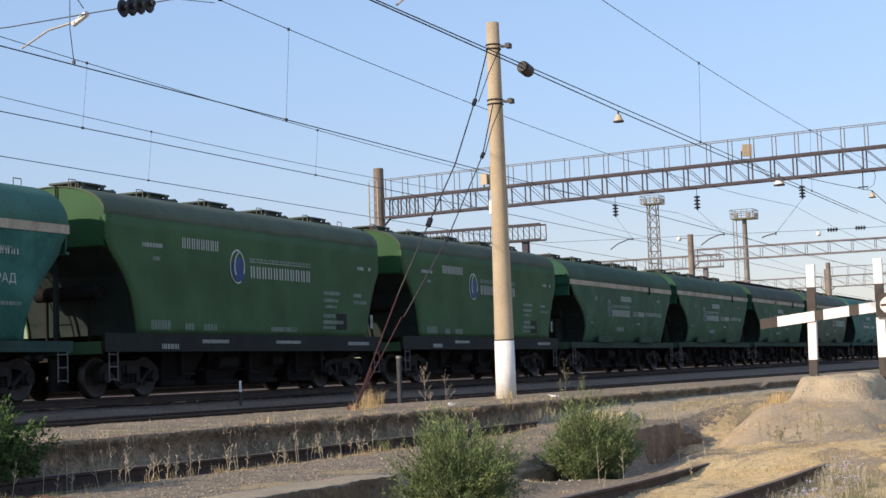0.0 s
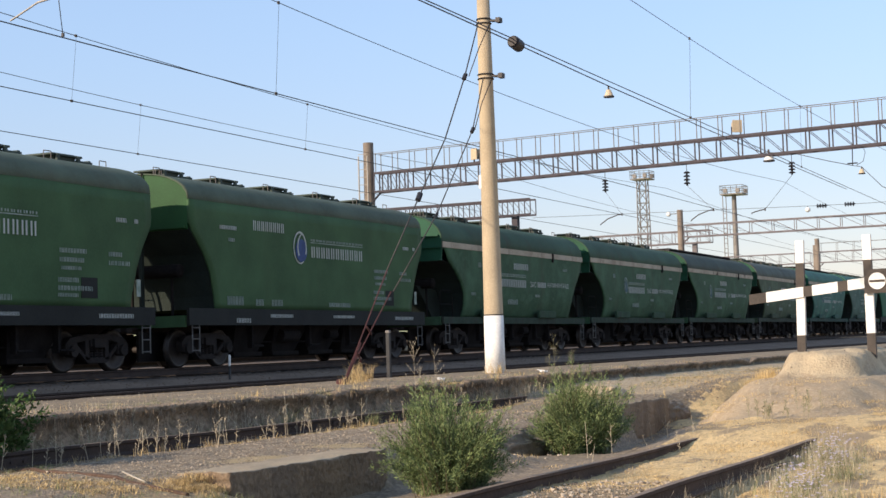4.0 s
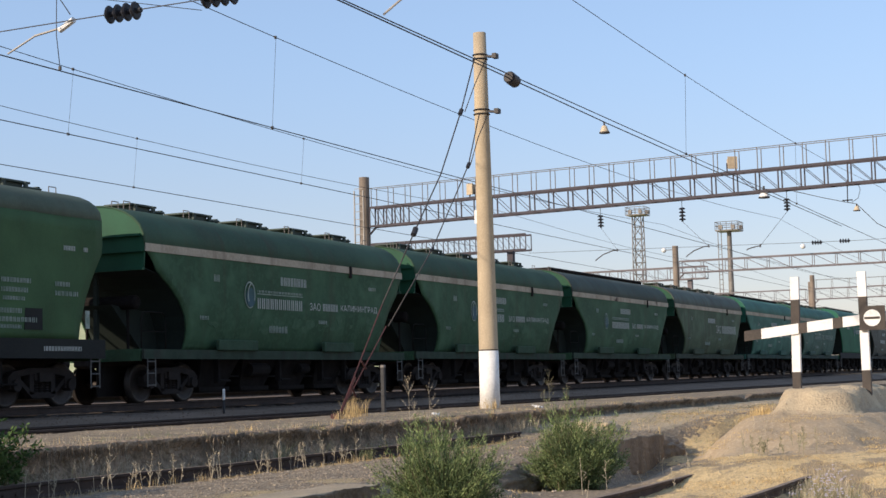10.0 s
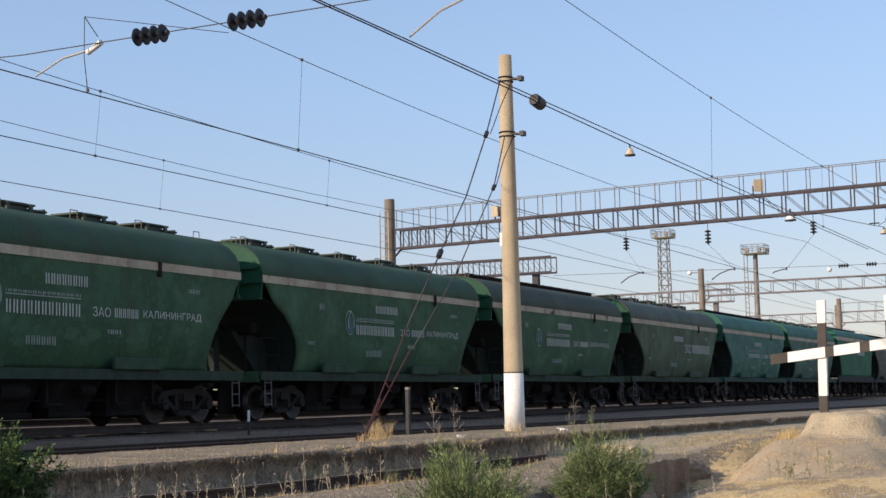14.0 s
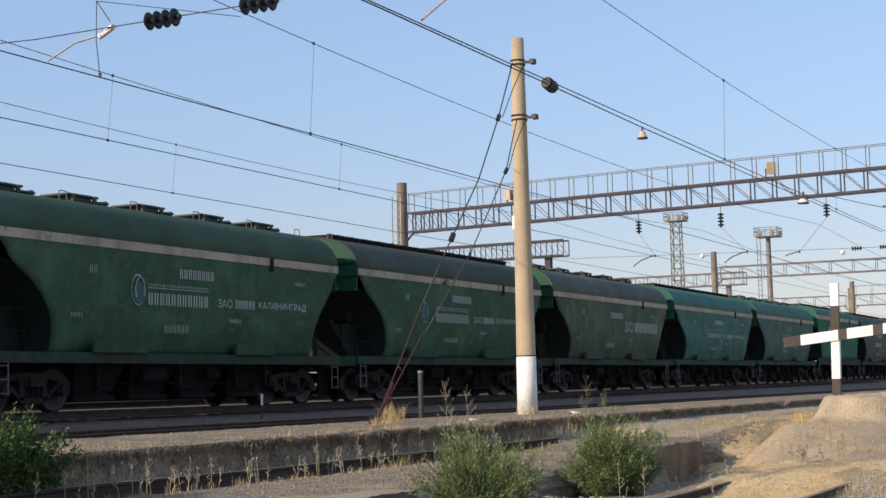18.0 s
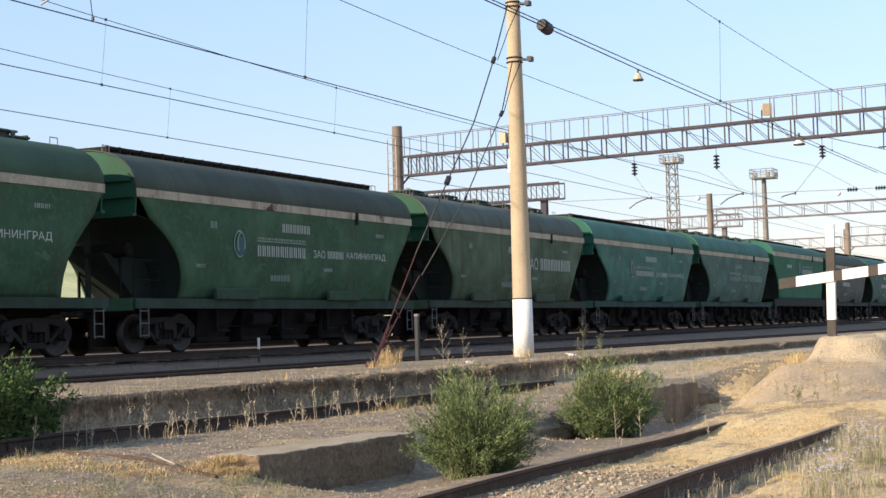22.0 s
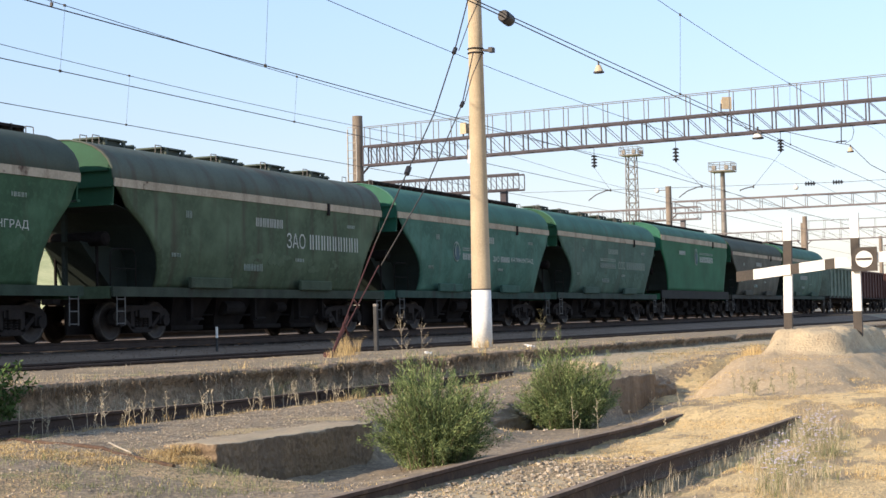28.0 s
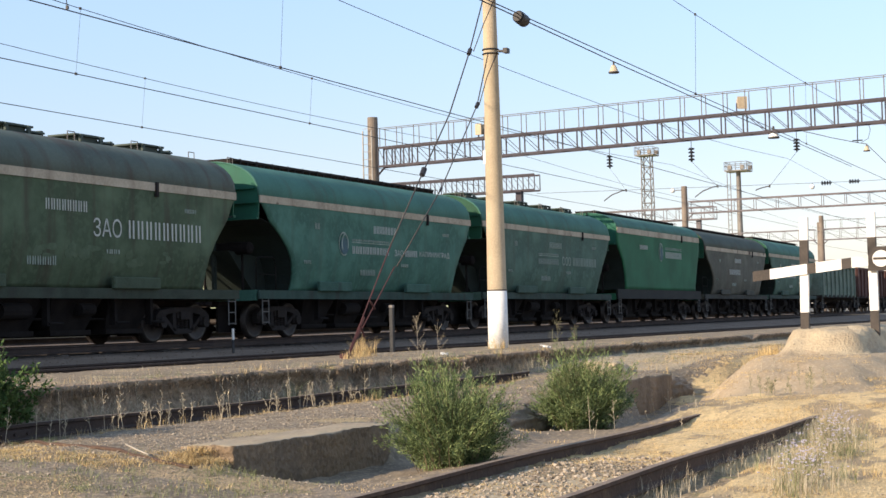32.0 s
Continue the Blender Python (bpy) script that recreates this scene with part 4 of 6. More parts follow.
        rod(bm, (0, py, -0.4), (0, py, top), rad * 1.25, 18, rad)
        part("post", bm, M["mast_old"], g, "brown-grey concrete post of the gantry")
        bm = bmesh.new()
        rod(bm, (0, py, zb - 0.55), (0, py - 0.6 if py > (y0 + y1) / 2 else py + .6, zb), 0.05, 6)
        part("bracket", bm, M[mat], g)
    for py, drop in arms:
        bm = bmesh.new()
        box(bm, -0.16, 0.16, py - 0.16, py + 0.16, zb - drop, zb)
        part("support", bm, M[mat], g)
    return g


gantry(60.0, -14.0, 30.15, 7.03, 0.80, label="long rust-red lattice gantry with a handrail over the tracks", posts=((30.55, 9.2, 0.22), (-14.3, 9.2, 0.22)), dense=2.2, panel=0.85, r=0.036, w=0.42, turn=-7.5, pivot=30.5)
# ladder on its far post
ld = thing("ladder", pose(59.62, 30.42, 0), "pale steel ladder beside the gantry post", "ladder")
bm = bmesh.new()
for dy in (0.0, 0.42):
    rod(bm, (0, dy, -0.3), (0, dy, 8.6), 0.035, 6)
part("stile", bm, M["pale_steel"], ld)
bm = bmesh.new()
rod(bm, (0, 0, 0), (0, 0.42, 0), 0.013, 5)
rung = mesh_of("rung", bm, M["pale_steel"])
for i in range(27):
    part("rung", rung, None, ld, at=pose(0, 0, 0.1 + i * 0.33))

gantry(76.0, 29.2, 60.0, 7.05, 0.80, 0.8, label="rust-red lattice gantry behind the train", posts=((60.3, 8.8, 0.2),), arms=((30.2, 7.3),), handrail=False, panel=0.62, r=0.034)
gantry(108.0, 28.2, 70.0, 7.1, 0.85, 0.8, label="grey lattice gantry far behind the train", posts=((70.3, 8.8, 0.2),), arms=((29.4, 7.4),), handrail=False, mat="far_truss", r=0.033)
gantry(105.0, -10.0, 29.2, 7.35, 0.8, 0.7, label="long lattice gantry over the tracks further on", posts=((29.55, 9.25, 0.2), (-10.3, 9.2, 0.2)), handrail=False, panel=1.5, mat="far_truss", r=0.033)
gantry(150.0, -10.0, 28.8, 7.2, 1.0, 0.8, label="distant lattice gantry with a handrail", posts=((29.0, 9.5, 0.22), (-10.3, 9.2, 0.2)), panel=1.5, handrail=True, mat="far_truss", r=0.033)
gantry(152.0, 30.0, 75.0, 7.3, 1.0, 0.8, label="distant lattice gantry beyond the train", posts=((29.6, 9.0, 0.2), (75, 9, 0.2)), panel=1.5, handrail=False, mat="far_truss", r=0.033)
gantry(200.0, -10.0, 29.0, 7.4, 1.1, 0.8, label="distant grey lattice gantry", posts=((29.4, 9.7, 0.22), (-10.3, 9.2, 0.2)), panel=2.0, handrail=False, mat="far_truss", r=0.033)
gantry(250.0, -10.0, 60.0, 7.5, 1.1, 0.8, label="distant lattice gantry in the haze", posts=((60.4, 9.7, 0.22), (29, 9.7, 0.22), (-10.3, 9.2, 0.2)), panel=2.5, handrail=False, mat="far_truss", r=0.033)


def floodlight(x, y, z, yaw):
    f = thing("floodlight", pose(x, y, z, 0, 0, yaw), "beige box-shaped floodlight on the gantry", "floodlight", "floodlights")
    bm = bmesh.new()
    box(bm, -0.14, 0.14, -0.15, 0.15, 0.10, 0.50)
    soften(bm, 0.05)
    part("housing", bm, M["lamp_shell"], f)
    bm = bmesh.new()
    box(bm, -0.18, -0.14, -0.18, 0.18, 0.07, 0.53)
    part("rim", bm, M["lamp_shell"], f)
    bm = bmesh.new()
    box(bm, -0.03, 0.03, -0.19, -0.16, -0.04, 0.3)
    box(bm, -0.03, 0.03, 0.16, 0.19, -0.04, 0.3)
    box(bm, -0.04, 0.04, -0.19, 0.19, -0.04, 0.0)
    part("yoke", bm, M["truss"], f)


floodlight(57.9, 14.0, 7.92, 30)
floodlight(59.35, 25.2, 7.92, -25)


def hung_string(x, y, z0, z1, arm):
    s = new("hung_insulator")
    tagged(s, "dark ribbed insulator string hanging below the gantry", "insulator", "hung insulators")
    insulator_string(s, (x, y, z0), (0, 0, -1), 4, 0.13, (z0 - z1) / 4)
    bm = bmesh.new()
    rod(bm, (x, y, z0), (x, y, 7.02), 0.012, 4)
    part("hanger", bm, M["wire"], s)
    bm = bmesh.new()
    ya, za, yb, zb = arm
    tube(bm, [(57.5, ya, za), (57.5, ya - .02, za + .04), (57.5, ya + (yb - ya) * .35, za + (zb - za) * .62), (57.5, ya + (yb - ya) * .8, za + (zb - za) * .97), (57.5, yb, zb)], 0.022, 5)
    rod(bm, (57.5, yb, zb - .05), (57.5, yb, zb + .05), .03, 5)
    part("steady_arm", bm, M["wire"], s)
    bm = bmesh.new()
    rod(bm, (x, y, z1), (57.5, yb, zb), 0.007, 4)
    part("stay", bm, M["wire"], s)


for x, y, z0, z1, arm in ((58.1, 16.02, 6.70, 6.16, (15.76, 4.75, 14.89, 5.12)), (58.6, 19.45, 6.68, 6.18, (19.34, 4.81, 18.46, 5.18)), (57.5, 11.9, 6.69, 6.22, (13.46, 4.87, 12.95, 5.01))):
    hung_string(x, y, z0, z1, arm)

# hanging feeder with a small lamp below the long gantry
fd = rope("feeder_wire", [(57.45, 12.9, 7.12), (57.4, 11.72, 6.97), (57.3, 10.57, 6.61), (57.3, 9.68, 6.37), (57.3, 9.37, 6.30), (57.2, 8.67, 5.54), (57.0, 7.6, 4.9)], 0.013, "sagging feeder wire below the gantry")
bm = bmesh.new()
rod(bm, (57.3, 9.68, 6.37), (57.3, 9.66, 7.15), 0.02, 5)
rod(bm, (57.3, 9.5, 6.45), (57.3, 9.86, 6.45), 0.025, 5)
part("hanger", bm, M["insulator"], fd)
bm = bmesh.new()
tube(bm, [(57.3, 9.3, 7.12), (57.3, 9.22, 6.8), (57.3, 9.3, 6.5), (57.3, 9.55, 6.36)], 0.010, 4)
part("loop", bm, M["wire"], fd)
bell_lamp(57.3, 9.37, 6.22, 0.75)

# ---- light towers ----
def light_tower(x, y, h, w, label, lattice=True, pw=1.25):
    t = thing("light_tower", pose(x, y, -0.4), label, "light tower", "light towers")
    top = h + 0.4
    if lattice:
        for sx in (-1, 1):
            for sy in (-1, 1):
                bm = bmesh.new()
                rod(bm, (sx * w * .7, sy * w * .7, 0), (sx * w * .5, sy * w * .5, top - 1.0), 0.075, 6)
                part("leg", bm, M["galvanised"], t)
        n = 14
        for i in range(n):
            a, b = i * (top - 1) / n, (i + 1) * (top - 1) / n
            for sx, sy, ex, ey in ((-1, -1, 1, -1), (1, -1, 1, 1), (1, 1, -1, 1), (-1, 1, -1, -1)):
                k = w * (.7 - .2 * i / n)
                for zz, rr in ((b, .05), (a, .04)):
                    bm = bmesh.new()
                    rod(bm, (sx * k, sy * k, a), (ex * k, ey * k, zz), rr, 4)
                    part("brace", bm, M["galvanised"], t)
    else:
        bm = bmesh.new()
        rod(bm, (0, 0, 0), (0, 0, top - 1.0), 0.42, 16, 0.27)
        part("shaft", bm, M["galvanised"], t)
        bm = bmesh.new()
        for dy in (-.2, .2):
            rod(bm, (-0.3, 1.1 + dy, 0), (-0.3, 1.1 + dy, top - 1), 0.05, 5)
        for i in range(28):
            rod(bm, (-0.3, .9, i * .6), (-.3, 1.3, i * .6), 0.03, 4)
        part("ladder", bm, M["galvanised"], t)
    bm = bmesh.new()
    box(bm, -pw, pw, -pw, pw, top - 1.08, top - 0.95)
    part("platform", bm, M["galvanised"], t)
    bm = bmesh.new()
    for z in (top - 0.45, top):
        for a, b in (((-1, -1), (1, -1)), ((1, -1), (1, 1)), ((1, 1), (-1, 1)), ((-1, 1), (-1, -1))):
            rod(bm, (a[0] * pw, a[1] * pw, z), (b[0] * pw, b[1] * pw, z), 0.035, 4)
    for i in range(-2, 3):
        for s in (-1, 1):
            rod(bm, (i * pw / 2, s * pw, top - 1), (i * pw / 2, s * pw, top), 0.03, 4)
            rod(bm, (s * pw, i * pw / 2, top - 1), (s * pw, i * pw / 2, top), 0.03, 4)
    part("railing", bm, M["galvanised"], t)
    for sx, sy in ((-1, -.6), (-1, .5), (0.2, -1)):
        bm = bmesh.new()
        box(bm, sx * pw - .2, sx * pw + .2, sy * pw - .22, sy * pw + .22, top - .9, top - .4)
        part("floodlight", bm, M["galvanised"], t)


light_tower(195, 59.7, 22.2, 1.15, "tall grey lattice light tower with a railed platform")
light_tower(184, 45.1, 18.4, 0.5, "slender concrete light mast with a railed platform", lattice=False, pw=1.35)
# lamps in the distance
lp = thing("lamp_globe", pose(105.0, 30.35, 9.0), "pale round lamp on the far gantry post", "lamp", "far lamps")
bm = bmesh.new()
bmesh.ops.create_uvsphere(bm, u_segments=12, v_segments=8, radius=0.17)
part("globe", bm, M["white_cap"], lp, smooth=True)
bm = bmesh.new()
rod(bm, (0, -.1, 0), (0, -.9, 0), .03, 5)
part("bracket", bm, M["galvanised"], lp)
span = rope("cross_rope", [(104, 40, 9.3), (104, 20, 8.85), (104, 17, 8.80), (104, 2, 8.9)], 0.014, "far cross rope with a pale lamp and dark ribbed insulators")
bm = bmesh.new()
bmesh.ops.create_uvsphere(bm, u_segments=12, v_segments=8, radius=0.17, matrix=Matrix.Translation((104, 20.6, 8.62)))
part("lamp_globe", bm, M["white_cap"], span, "pale round lamp", smooth=True)
bm = bmesh.new()
rod(bm, (104, 20.6, 8.75), (104, 20.6, 8.88), .02, 5)
part("hanger", bm, M["wire"], span)
for y in (18.2, 20.0):
    insulator_string(span, (104, y, 8.82), (0, -1, -0.016), 4, 0.16, 0.17)

# ---- the train ----
RUSTY = (0.075, 0.042, 0.032)
PAINT = {  # colour of the sides, share of streaks, colour of the streaks
    "fresh": ((0.062, 0.128, 0.056), 0.15, None),
    "green": ((0.047, 0.106, 0.056), 0.4, None),
    "olive": ((0.076, 0.112, 0.066), 0.75, (0.058, 0.043, 0.032)),
    "moss": ((0.072, 0.136, 0.103), 0.5, None),
    "teal": ((0.033, 0.132, 0.105), 0.4, None),
    "sea": ((0.058, 0.154, 0.116), 0.35, None),
    # end walls: darker greens, shade between the wagons put into the colour
    "fresh_end_shaded": ((0.023, 0.090, 0.027), 0.15, None),
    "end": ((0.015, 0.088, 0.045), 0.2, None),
    "teal_end_shaded": ((0.016, 0.120, 0.076), 0.2, None),
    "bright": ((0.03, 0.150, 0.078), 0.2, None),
    "grey": ((0.100, 0.101, 0.080), 0.5, None),
    "brown": ((0.105, 0.05, 0.042), 0.5, None),
    "mint": ((0.15, 0.20, 0.16), 0.5, None),
}
ROOF = {
    "olive": ((0.112, 0.136, 0.112), 0.6),
    "fresh": ((0.104, 0.132, 0.094), 0.15), "green": ((0.056, 0.104, 0.066), 0.3), "dark": ((0.072, 0.092, 0.074), 0.6), "teal": ((0.068, 0.182, 0.142), 0.3),
}


def paint(key, seed, rough=0.72, gloss=0.18):
    colour, rust, old = PAINT[key]
    worn = (tuple(v * 0.78 for v in colour), tuple(v * 1.07 + 0.002 for v in colour)) if rust > 0.3 else None
    return material(key + "_wagon_paint", colour, tuple(v * 0.68 for v in colour), rough=rough, scale=1.8, fine=40, bump=0.12, gain=0.2, gloss=gloss, seed=seed, edge=0.22, crumbs=worn, stretch=(0.45, 0.45, 0.45),
                    spots=(tuple(v * 1.28 + 0.008 for v in colour), 2.4, 0.48) if rust > 0.3 else None,
                    streaks=old or (colour[0] * .6 + .025, colour[1] * .45 + .012, colour[2] * .45 + .01), amount=rust)


def roof_paint(key, seed):
    colour, rust = ROOF[key]
    return material(key + "_wagon_roof", colour, tuple(v * 0.7 for v in colour), rough=0.7, scale=0.8, fine=16, bump=0.1, gloss=0.14, gain=0.3, seed=seed, streaks=RUSTY, amount=rust)


def stripe_paint(seed, rust):
    return material("dusty_white_stripe", (0.47, 0.40, 0.305), (0.34, 0.285, 0.21), scale=1.2, fine=14, rough=0.8, bump=0.1, seed=seed, spots=(RUSTY, 1.5, 0.62 if rust else 0.68), edge=0.05, streaks=RUSTY, amount=0.85 if rust else 0.4)


HW = 1.6  # half width of a wagon


def side_outline(kind):
    """Ends of a side sheet from the roof edge down: height, its left end, its right end."""
    if kind == "box":
        return [(4.15, -6.68, 6.68), (3.60, -6.68, 6.70), (3.37, -6.55, 6.66), (2.82, -6.02, 6.30), (2.38, -5.75, 6.08), (1.76, -5.57, 5.88), (1.46, -5.52, 5.84)]
    return [(3.76, -6.90, 6.92), (3.58, -6.84, 6.88), (3.36, -6.62, 6.72), (3.16, -6.48, 6.62), (3.05, -6.33, 6.54), (2.75, -5.86, 6.24), (2.45, -5.52, 5.95), (2.10, -5.24, 5.72),
            (1.75, -5.10, 5.64), (1.47, -5.05, 5.66), (1.27, -5.05, 5.72)]


def inset(kind, z):
    """How far the side curves in at the height z."""
    return (0.03 if kind == "box" else 0.25) * max(0.0, (2.5 - z) / 1.23) ** 2


def side_sheet(kind, s, seed=0.0):
    pts = side_outline(kind)
    zs = []
    for (za, *_), (zb, *_) in zip(pts, pts[1:]):
        zs += [za, (za + zb) / 2]
    zs.append(pts[-1][0])

    def ends(z):
        for (za, la, ra), (zb, lb, rb) in zip(pts, pts[1:]):
            if z >= zb:
                k = (za - z) / (za - zb)
                return la + (lb - la) * k, ra + (rb - ra) * k
        return pts[-1][1:]
    bm = bmesh.new()
    n = 44
    rows = []
    for z in zs:
        lo, hi = ends(z)
        rows.append([bm.verts.new((lo + (hi - lo) * i / n, s * (HW - inset(kind, z) - 0.012 * nz(lo + (hi - lo) * i / n, z * 1.6, 0.7, seed + 71)), z)) for i in range(n + 1)])
    for a, b in zip(rows, rows[1:]):
        for i in range(n):
            bm.faces.new((a[i], a[i + 1], b[i + 1], b[i])).smooth = True
    r = bmesh.ops.extrude_face_region(bm, geom=bm.faces[:])
    for v in r["geom"]:
        if isinstance(v, bmesh.types.BMVert):
            v.co.y -= s * 0.05
    bmesh.ops.recalc_face_normals(bm, faces=bm.faces)
    return bm


def roof_section(kind, n=14):
    z0, rise = (4.15, 0.72) if kind == "box" else (3.76, 1.0)
    out = []
    for i in range(n + 1):
        a = math.pi * i / n
        c, s = math.cos(a), math.sin(a)
        out.append((-HW * math.copysign(abs(c) ** 0.97, c), z0 + rise * abs(s) ** 0.90))
    return out


def roof_shell(kind):
    half = 6.68 if kind == "box" else 6.95
    sec = roof_section(kind)
    bm = bmesh.new()
    rings = []
    for x, k in ((-half, 0.0), (-half + 0.10, 0.0), (half - 0.10, 0.0), (half, 0.0)):
        rings.append([bm.verts.new((x, y, z - k)) for y, z in sec])
    for a, b in zip(rings, rings[1:]):
        for i in range(len(sec) - 1):
            f = bm.faces.new((a[i], a[i + 1], b[i + 1], b[i]))
            f.smooth = True
    r = bmesh.ops.extrude_face_region(bm, geom=bm.faces[:])
    for v in r["geom"]:
        if isinstance(v, bmesh.types.BMVert):
            v.co.z -= 0.03
            v.co.y *= 0.98
    bmesh.ops.recalc_face_normals(bm, faces=bm.faces)
    return bm


def end_wall(kind, s):
    """Upright end with stiffening ribs, then the hopper slope that runs in under the body."""
    half = (6.68 if kind == "box" else 6.95) - 0.025
    zk = 3.40 if kind == "box" else 3.16
    sec = [(y * .985, z - 0.02) for y, z in roof_section(kind)]
    bm = bmesh.new()
    ring = [bm.verts.new((s * half, -HW * .96, zk))] + [bm.verts.new((s * half, y, z)) for y, z in sec] + [bm.verts.new((s * half, HW * .96, zk))]
    bm.faces.new(ring)
    r = bmesh.ops.extrude_face_region(bm, geom=bm.faces[:])
    for v in r["geom"]:
        if isinstance(v, bmesh.types.BMVert):
            v.co.x -= s * 0.04
    bmesh.ops.recalc_face_normals(bm, faces=bm.faces)
    return bm


def hopper_slope(kind, s):
    """Bent end sheet of the hopper, which runs down and in along the ends of the side sheets."""
    zk = 3.40 if kind == "box" else 3.16
    half = (6.68 if kind == "box" else 6.95) - 0.035
    rows = [(zk + 0.02, half)] + [(z, abs(lo if s < 0 else hi) - 0.045) for z, lo, hi in side_outline(kind) if z < zk - 0.03]
    bm = bmesh.new()
    rings = [[bm.verts.new((s * x, y * (HW - inset(kind, z) - 0.053), z)) for y in (-1, -0.33, 0.33, 1)] for z, x in rows]
    for a, b in zip(rings, rings[1:]):
        for k in range(3):
            bm.faces.new((a[k], a[k + 1], b[k + 1], b[k]))
    r = bmesh.ops.extrude_face_region(bm, geom=bm.faces[:])
    for v in r["geom"]:
        if isinstance(v, bmesh.types.BMVert):
            v.co.x -= s * 0.05
    bmesh.ops.recalc_face_normals(bm, faces=bm.faces)
    return bm


def rib_mesh(s, half, z, w):
    bm = bmesh.new()
    x0, x1 = sorted((s * (half - .05), s * (half + 0.06)))
    box(bm, x0, x1, -w, w, z - 0.028, z + 0.028)
    return bm


def unit_bar():
    bm = bmesh.new()
    box(bm, -.5, .5, -.5, .5, -.5, .5)
    return bm


def letters(bm, x0, x1, z0, z1, n, gaps=(), y=-HW - 0.006, stroke=0.2):
    """A row of plain upright bars, two for a character."""
    w = (x1 - x0) / n
    for i in range(n):
        if i in gaps:
            continue
        a = x0 + i * w
        for k in (0.08, 0.86 - stroke):
            box(bm, a + k * w, a + (k + stroke) * w, y, y + 0.012, z0, z1)


def written(text, x0, x1, z0, z1, m, owner, y):
    """Stencilled words in raised paint, fitted between x0 and x1."""
    cu = bpy.data.curves.new("words", "FONT")
    cu.body, cu.align_x = text, "LEFT"
    cu.extrude = 0.0
    tmp = bpy.data.objects.new("words", cu)
    scene.collection.objects.link(tmp)
    bpy.context.view_layer.update()
    me = bpy.data.meshes.new_from_object(tmp.evaluated_get(bpy.context.evaluated_depsgraph_get()))
    bpy.data.objects.remove(tmp)
    bpy.data.curves.remove(cu)
    xs, ys = [v.co.x for v in me.vertices], [v.co.y for v in me.vertices]
    lo, wd, hl, hh = min(xs), max(xs) - min(xs), min(ys), max(ys) - min(ys)
    for v in me.vertices:
        v.co = ((v.co.x - lo) / wd * (x1 - x0) + x0, y, (v.co.y - hl) / hh * (z1 - z0) + z0)
    me.materials.clear()
    me.materials.append(M[m])
    part("lettering", me, None, owner, "faded white stencilled words")


def disc_mesh(cx, cz, rx, rz, y, inner=None, a0=0, a1=360, n=28):
    bm = bmesh.new()
    out, inn = [], []
    for i in range(n + 1):
        a = radians(a0 + (a1 - a0) * i / n)
        out.append((cx + rx * math.cos(a), cz + rz * math.sin(a)))
        if inner:
            k = inner if isinstance(inner, float) else inner[0] + (inner[1] - inner[0]) * i / n
            inn.append((cx + rx * k * math.cos(a), cz + rz * k * math.sin(a)))
    if inner:
        vo = [bm.verts.new((x, y, z)) for x, z in out]
        vi = [bm.verts.new((x, y, z)) for x, z in inn]
        for i in range(n):
            bm.faces.new((vo[i], vo[i + 1], vi[i + 1], vi[i]))
    else:
        bm.faces.new([bm.verts.new((x, y, z)) for x, z in out[:-1]])
    r = bmesh.ops.extrude_face_region(bm, geom=bm.faces[:])
    for v in r["geom"]:
        if isinstance(v, bmesh.types.BMVert):
            v.co.y += 0.008
    bmesh.ops.recalc_face_normals(bm, faces=bm.faces)
    return bm


CACHE = {}


def cached(key, build, mats, smooth=False):
    if key not in CACHE:
        CACHE[key] = mesh_of(key, build(), mats, smooth)
    return CACHE[key]


R_WHEEL = 0.4785


def wheelset_bm():
    bm = bmesh.new()
    for s in (-1, 1):
        y = s * 0.797
        prof = [(0.10, -0.09), (0.12, -0.05), (0.36, -0.02), (0.40, -0.06), (R_WHEEL - .005, -0.065), (R_WHEEL, 0.04), (R_WHEEL + .028, 0.062), (R_WHEEL + .025, 0.075),
                (0.40, 0.07), (0.36, 0.03), (0.12, 0.06), (0.10, 0.09)]
        seg = 32
        rings = [[bm.verts.new((r * math.cos(2 * math.pi * k / seg), y - s * d, r * math.sin(2 * math.pi * k / seg))) for k in range(seg)] for r, d in prof]
        for j, (a, b) in enumerate(zip(rings, rings[1:])):
            for k in range(seg):
                f = bm.faces.new((a[k], a[(k + 1) % seg], b[(k + 1) % seg], b[k]))
                f.smooth = True
                f.material_index = 1 if j in (3, 4, 5) else 0
        bm.faces.new(rings[0])
        bm.faces.new(rings[-1][::-1])
    rod(bm, (0, -1.05, 0), (0, 1.05, 0), 0.085, 12)
    bmesh.ops.recalc_face_normals(bm, faces=bm.faces)
    return bm


def side_frame_bm():
    """Cast bogie side frame: arched beam with two windows, springs and axle-box jaws."""
    bm = bmesh.new()
    top = [(-1.15, .56), (-1.0, .70), (-.45, .78), (.45, .78), (1.0, .70), (1.15, .56)]
    for (x0, z0), (x1, z1) in zip(top, top[1:]):
        vs = box(bm, x0, x1, -0.09, 0.09, -0.07, 0.07)
        for v in vs:
            v.co.z += z0 if v.co.x < (x0 + x1) / 2 else z1
    for x0, z0, x1, z1 in ((-.78, .60, -.35, .26), (-.35, .26, .35, .26), (.35, .26, .78, .60)):
        vs = box(bm, x0, x1, -0.08, 0.08, -0.06, 0.06)
        for v in vs:
            v.co.z += z0 if v.co.x < (x0 + x1) / 2 else z1
    for s in (-1, 1):
        box(bm, s * .36 - .07, s * .36 + .07, -.08, .08, .28, .76)
        box(bm, s * .925 - .18, s * .925 + .18, -.10, .10, .40, .66)
        rod(bm, (s * .925, -.17, R_WHEEL), (s * .925, .05, R_WHEEL), .135, 16)
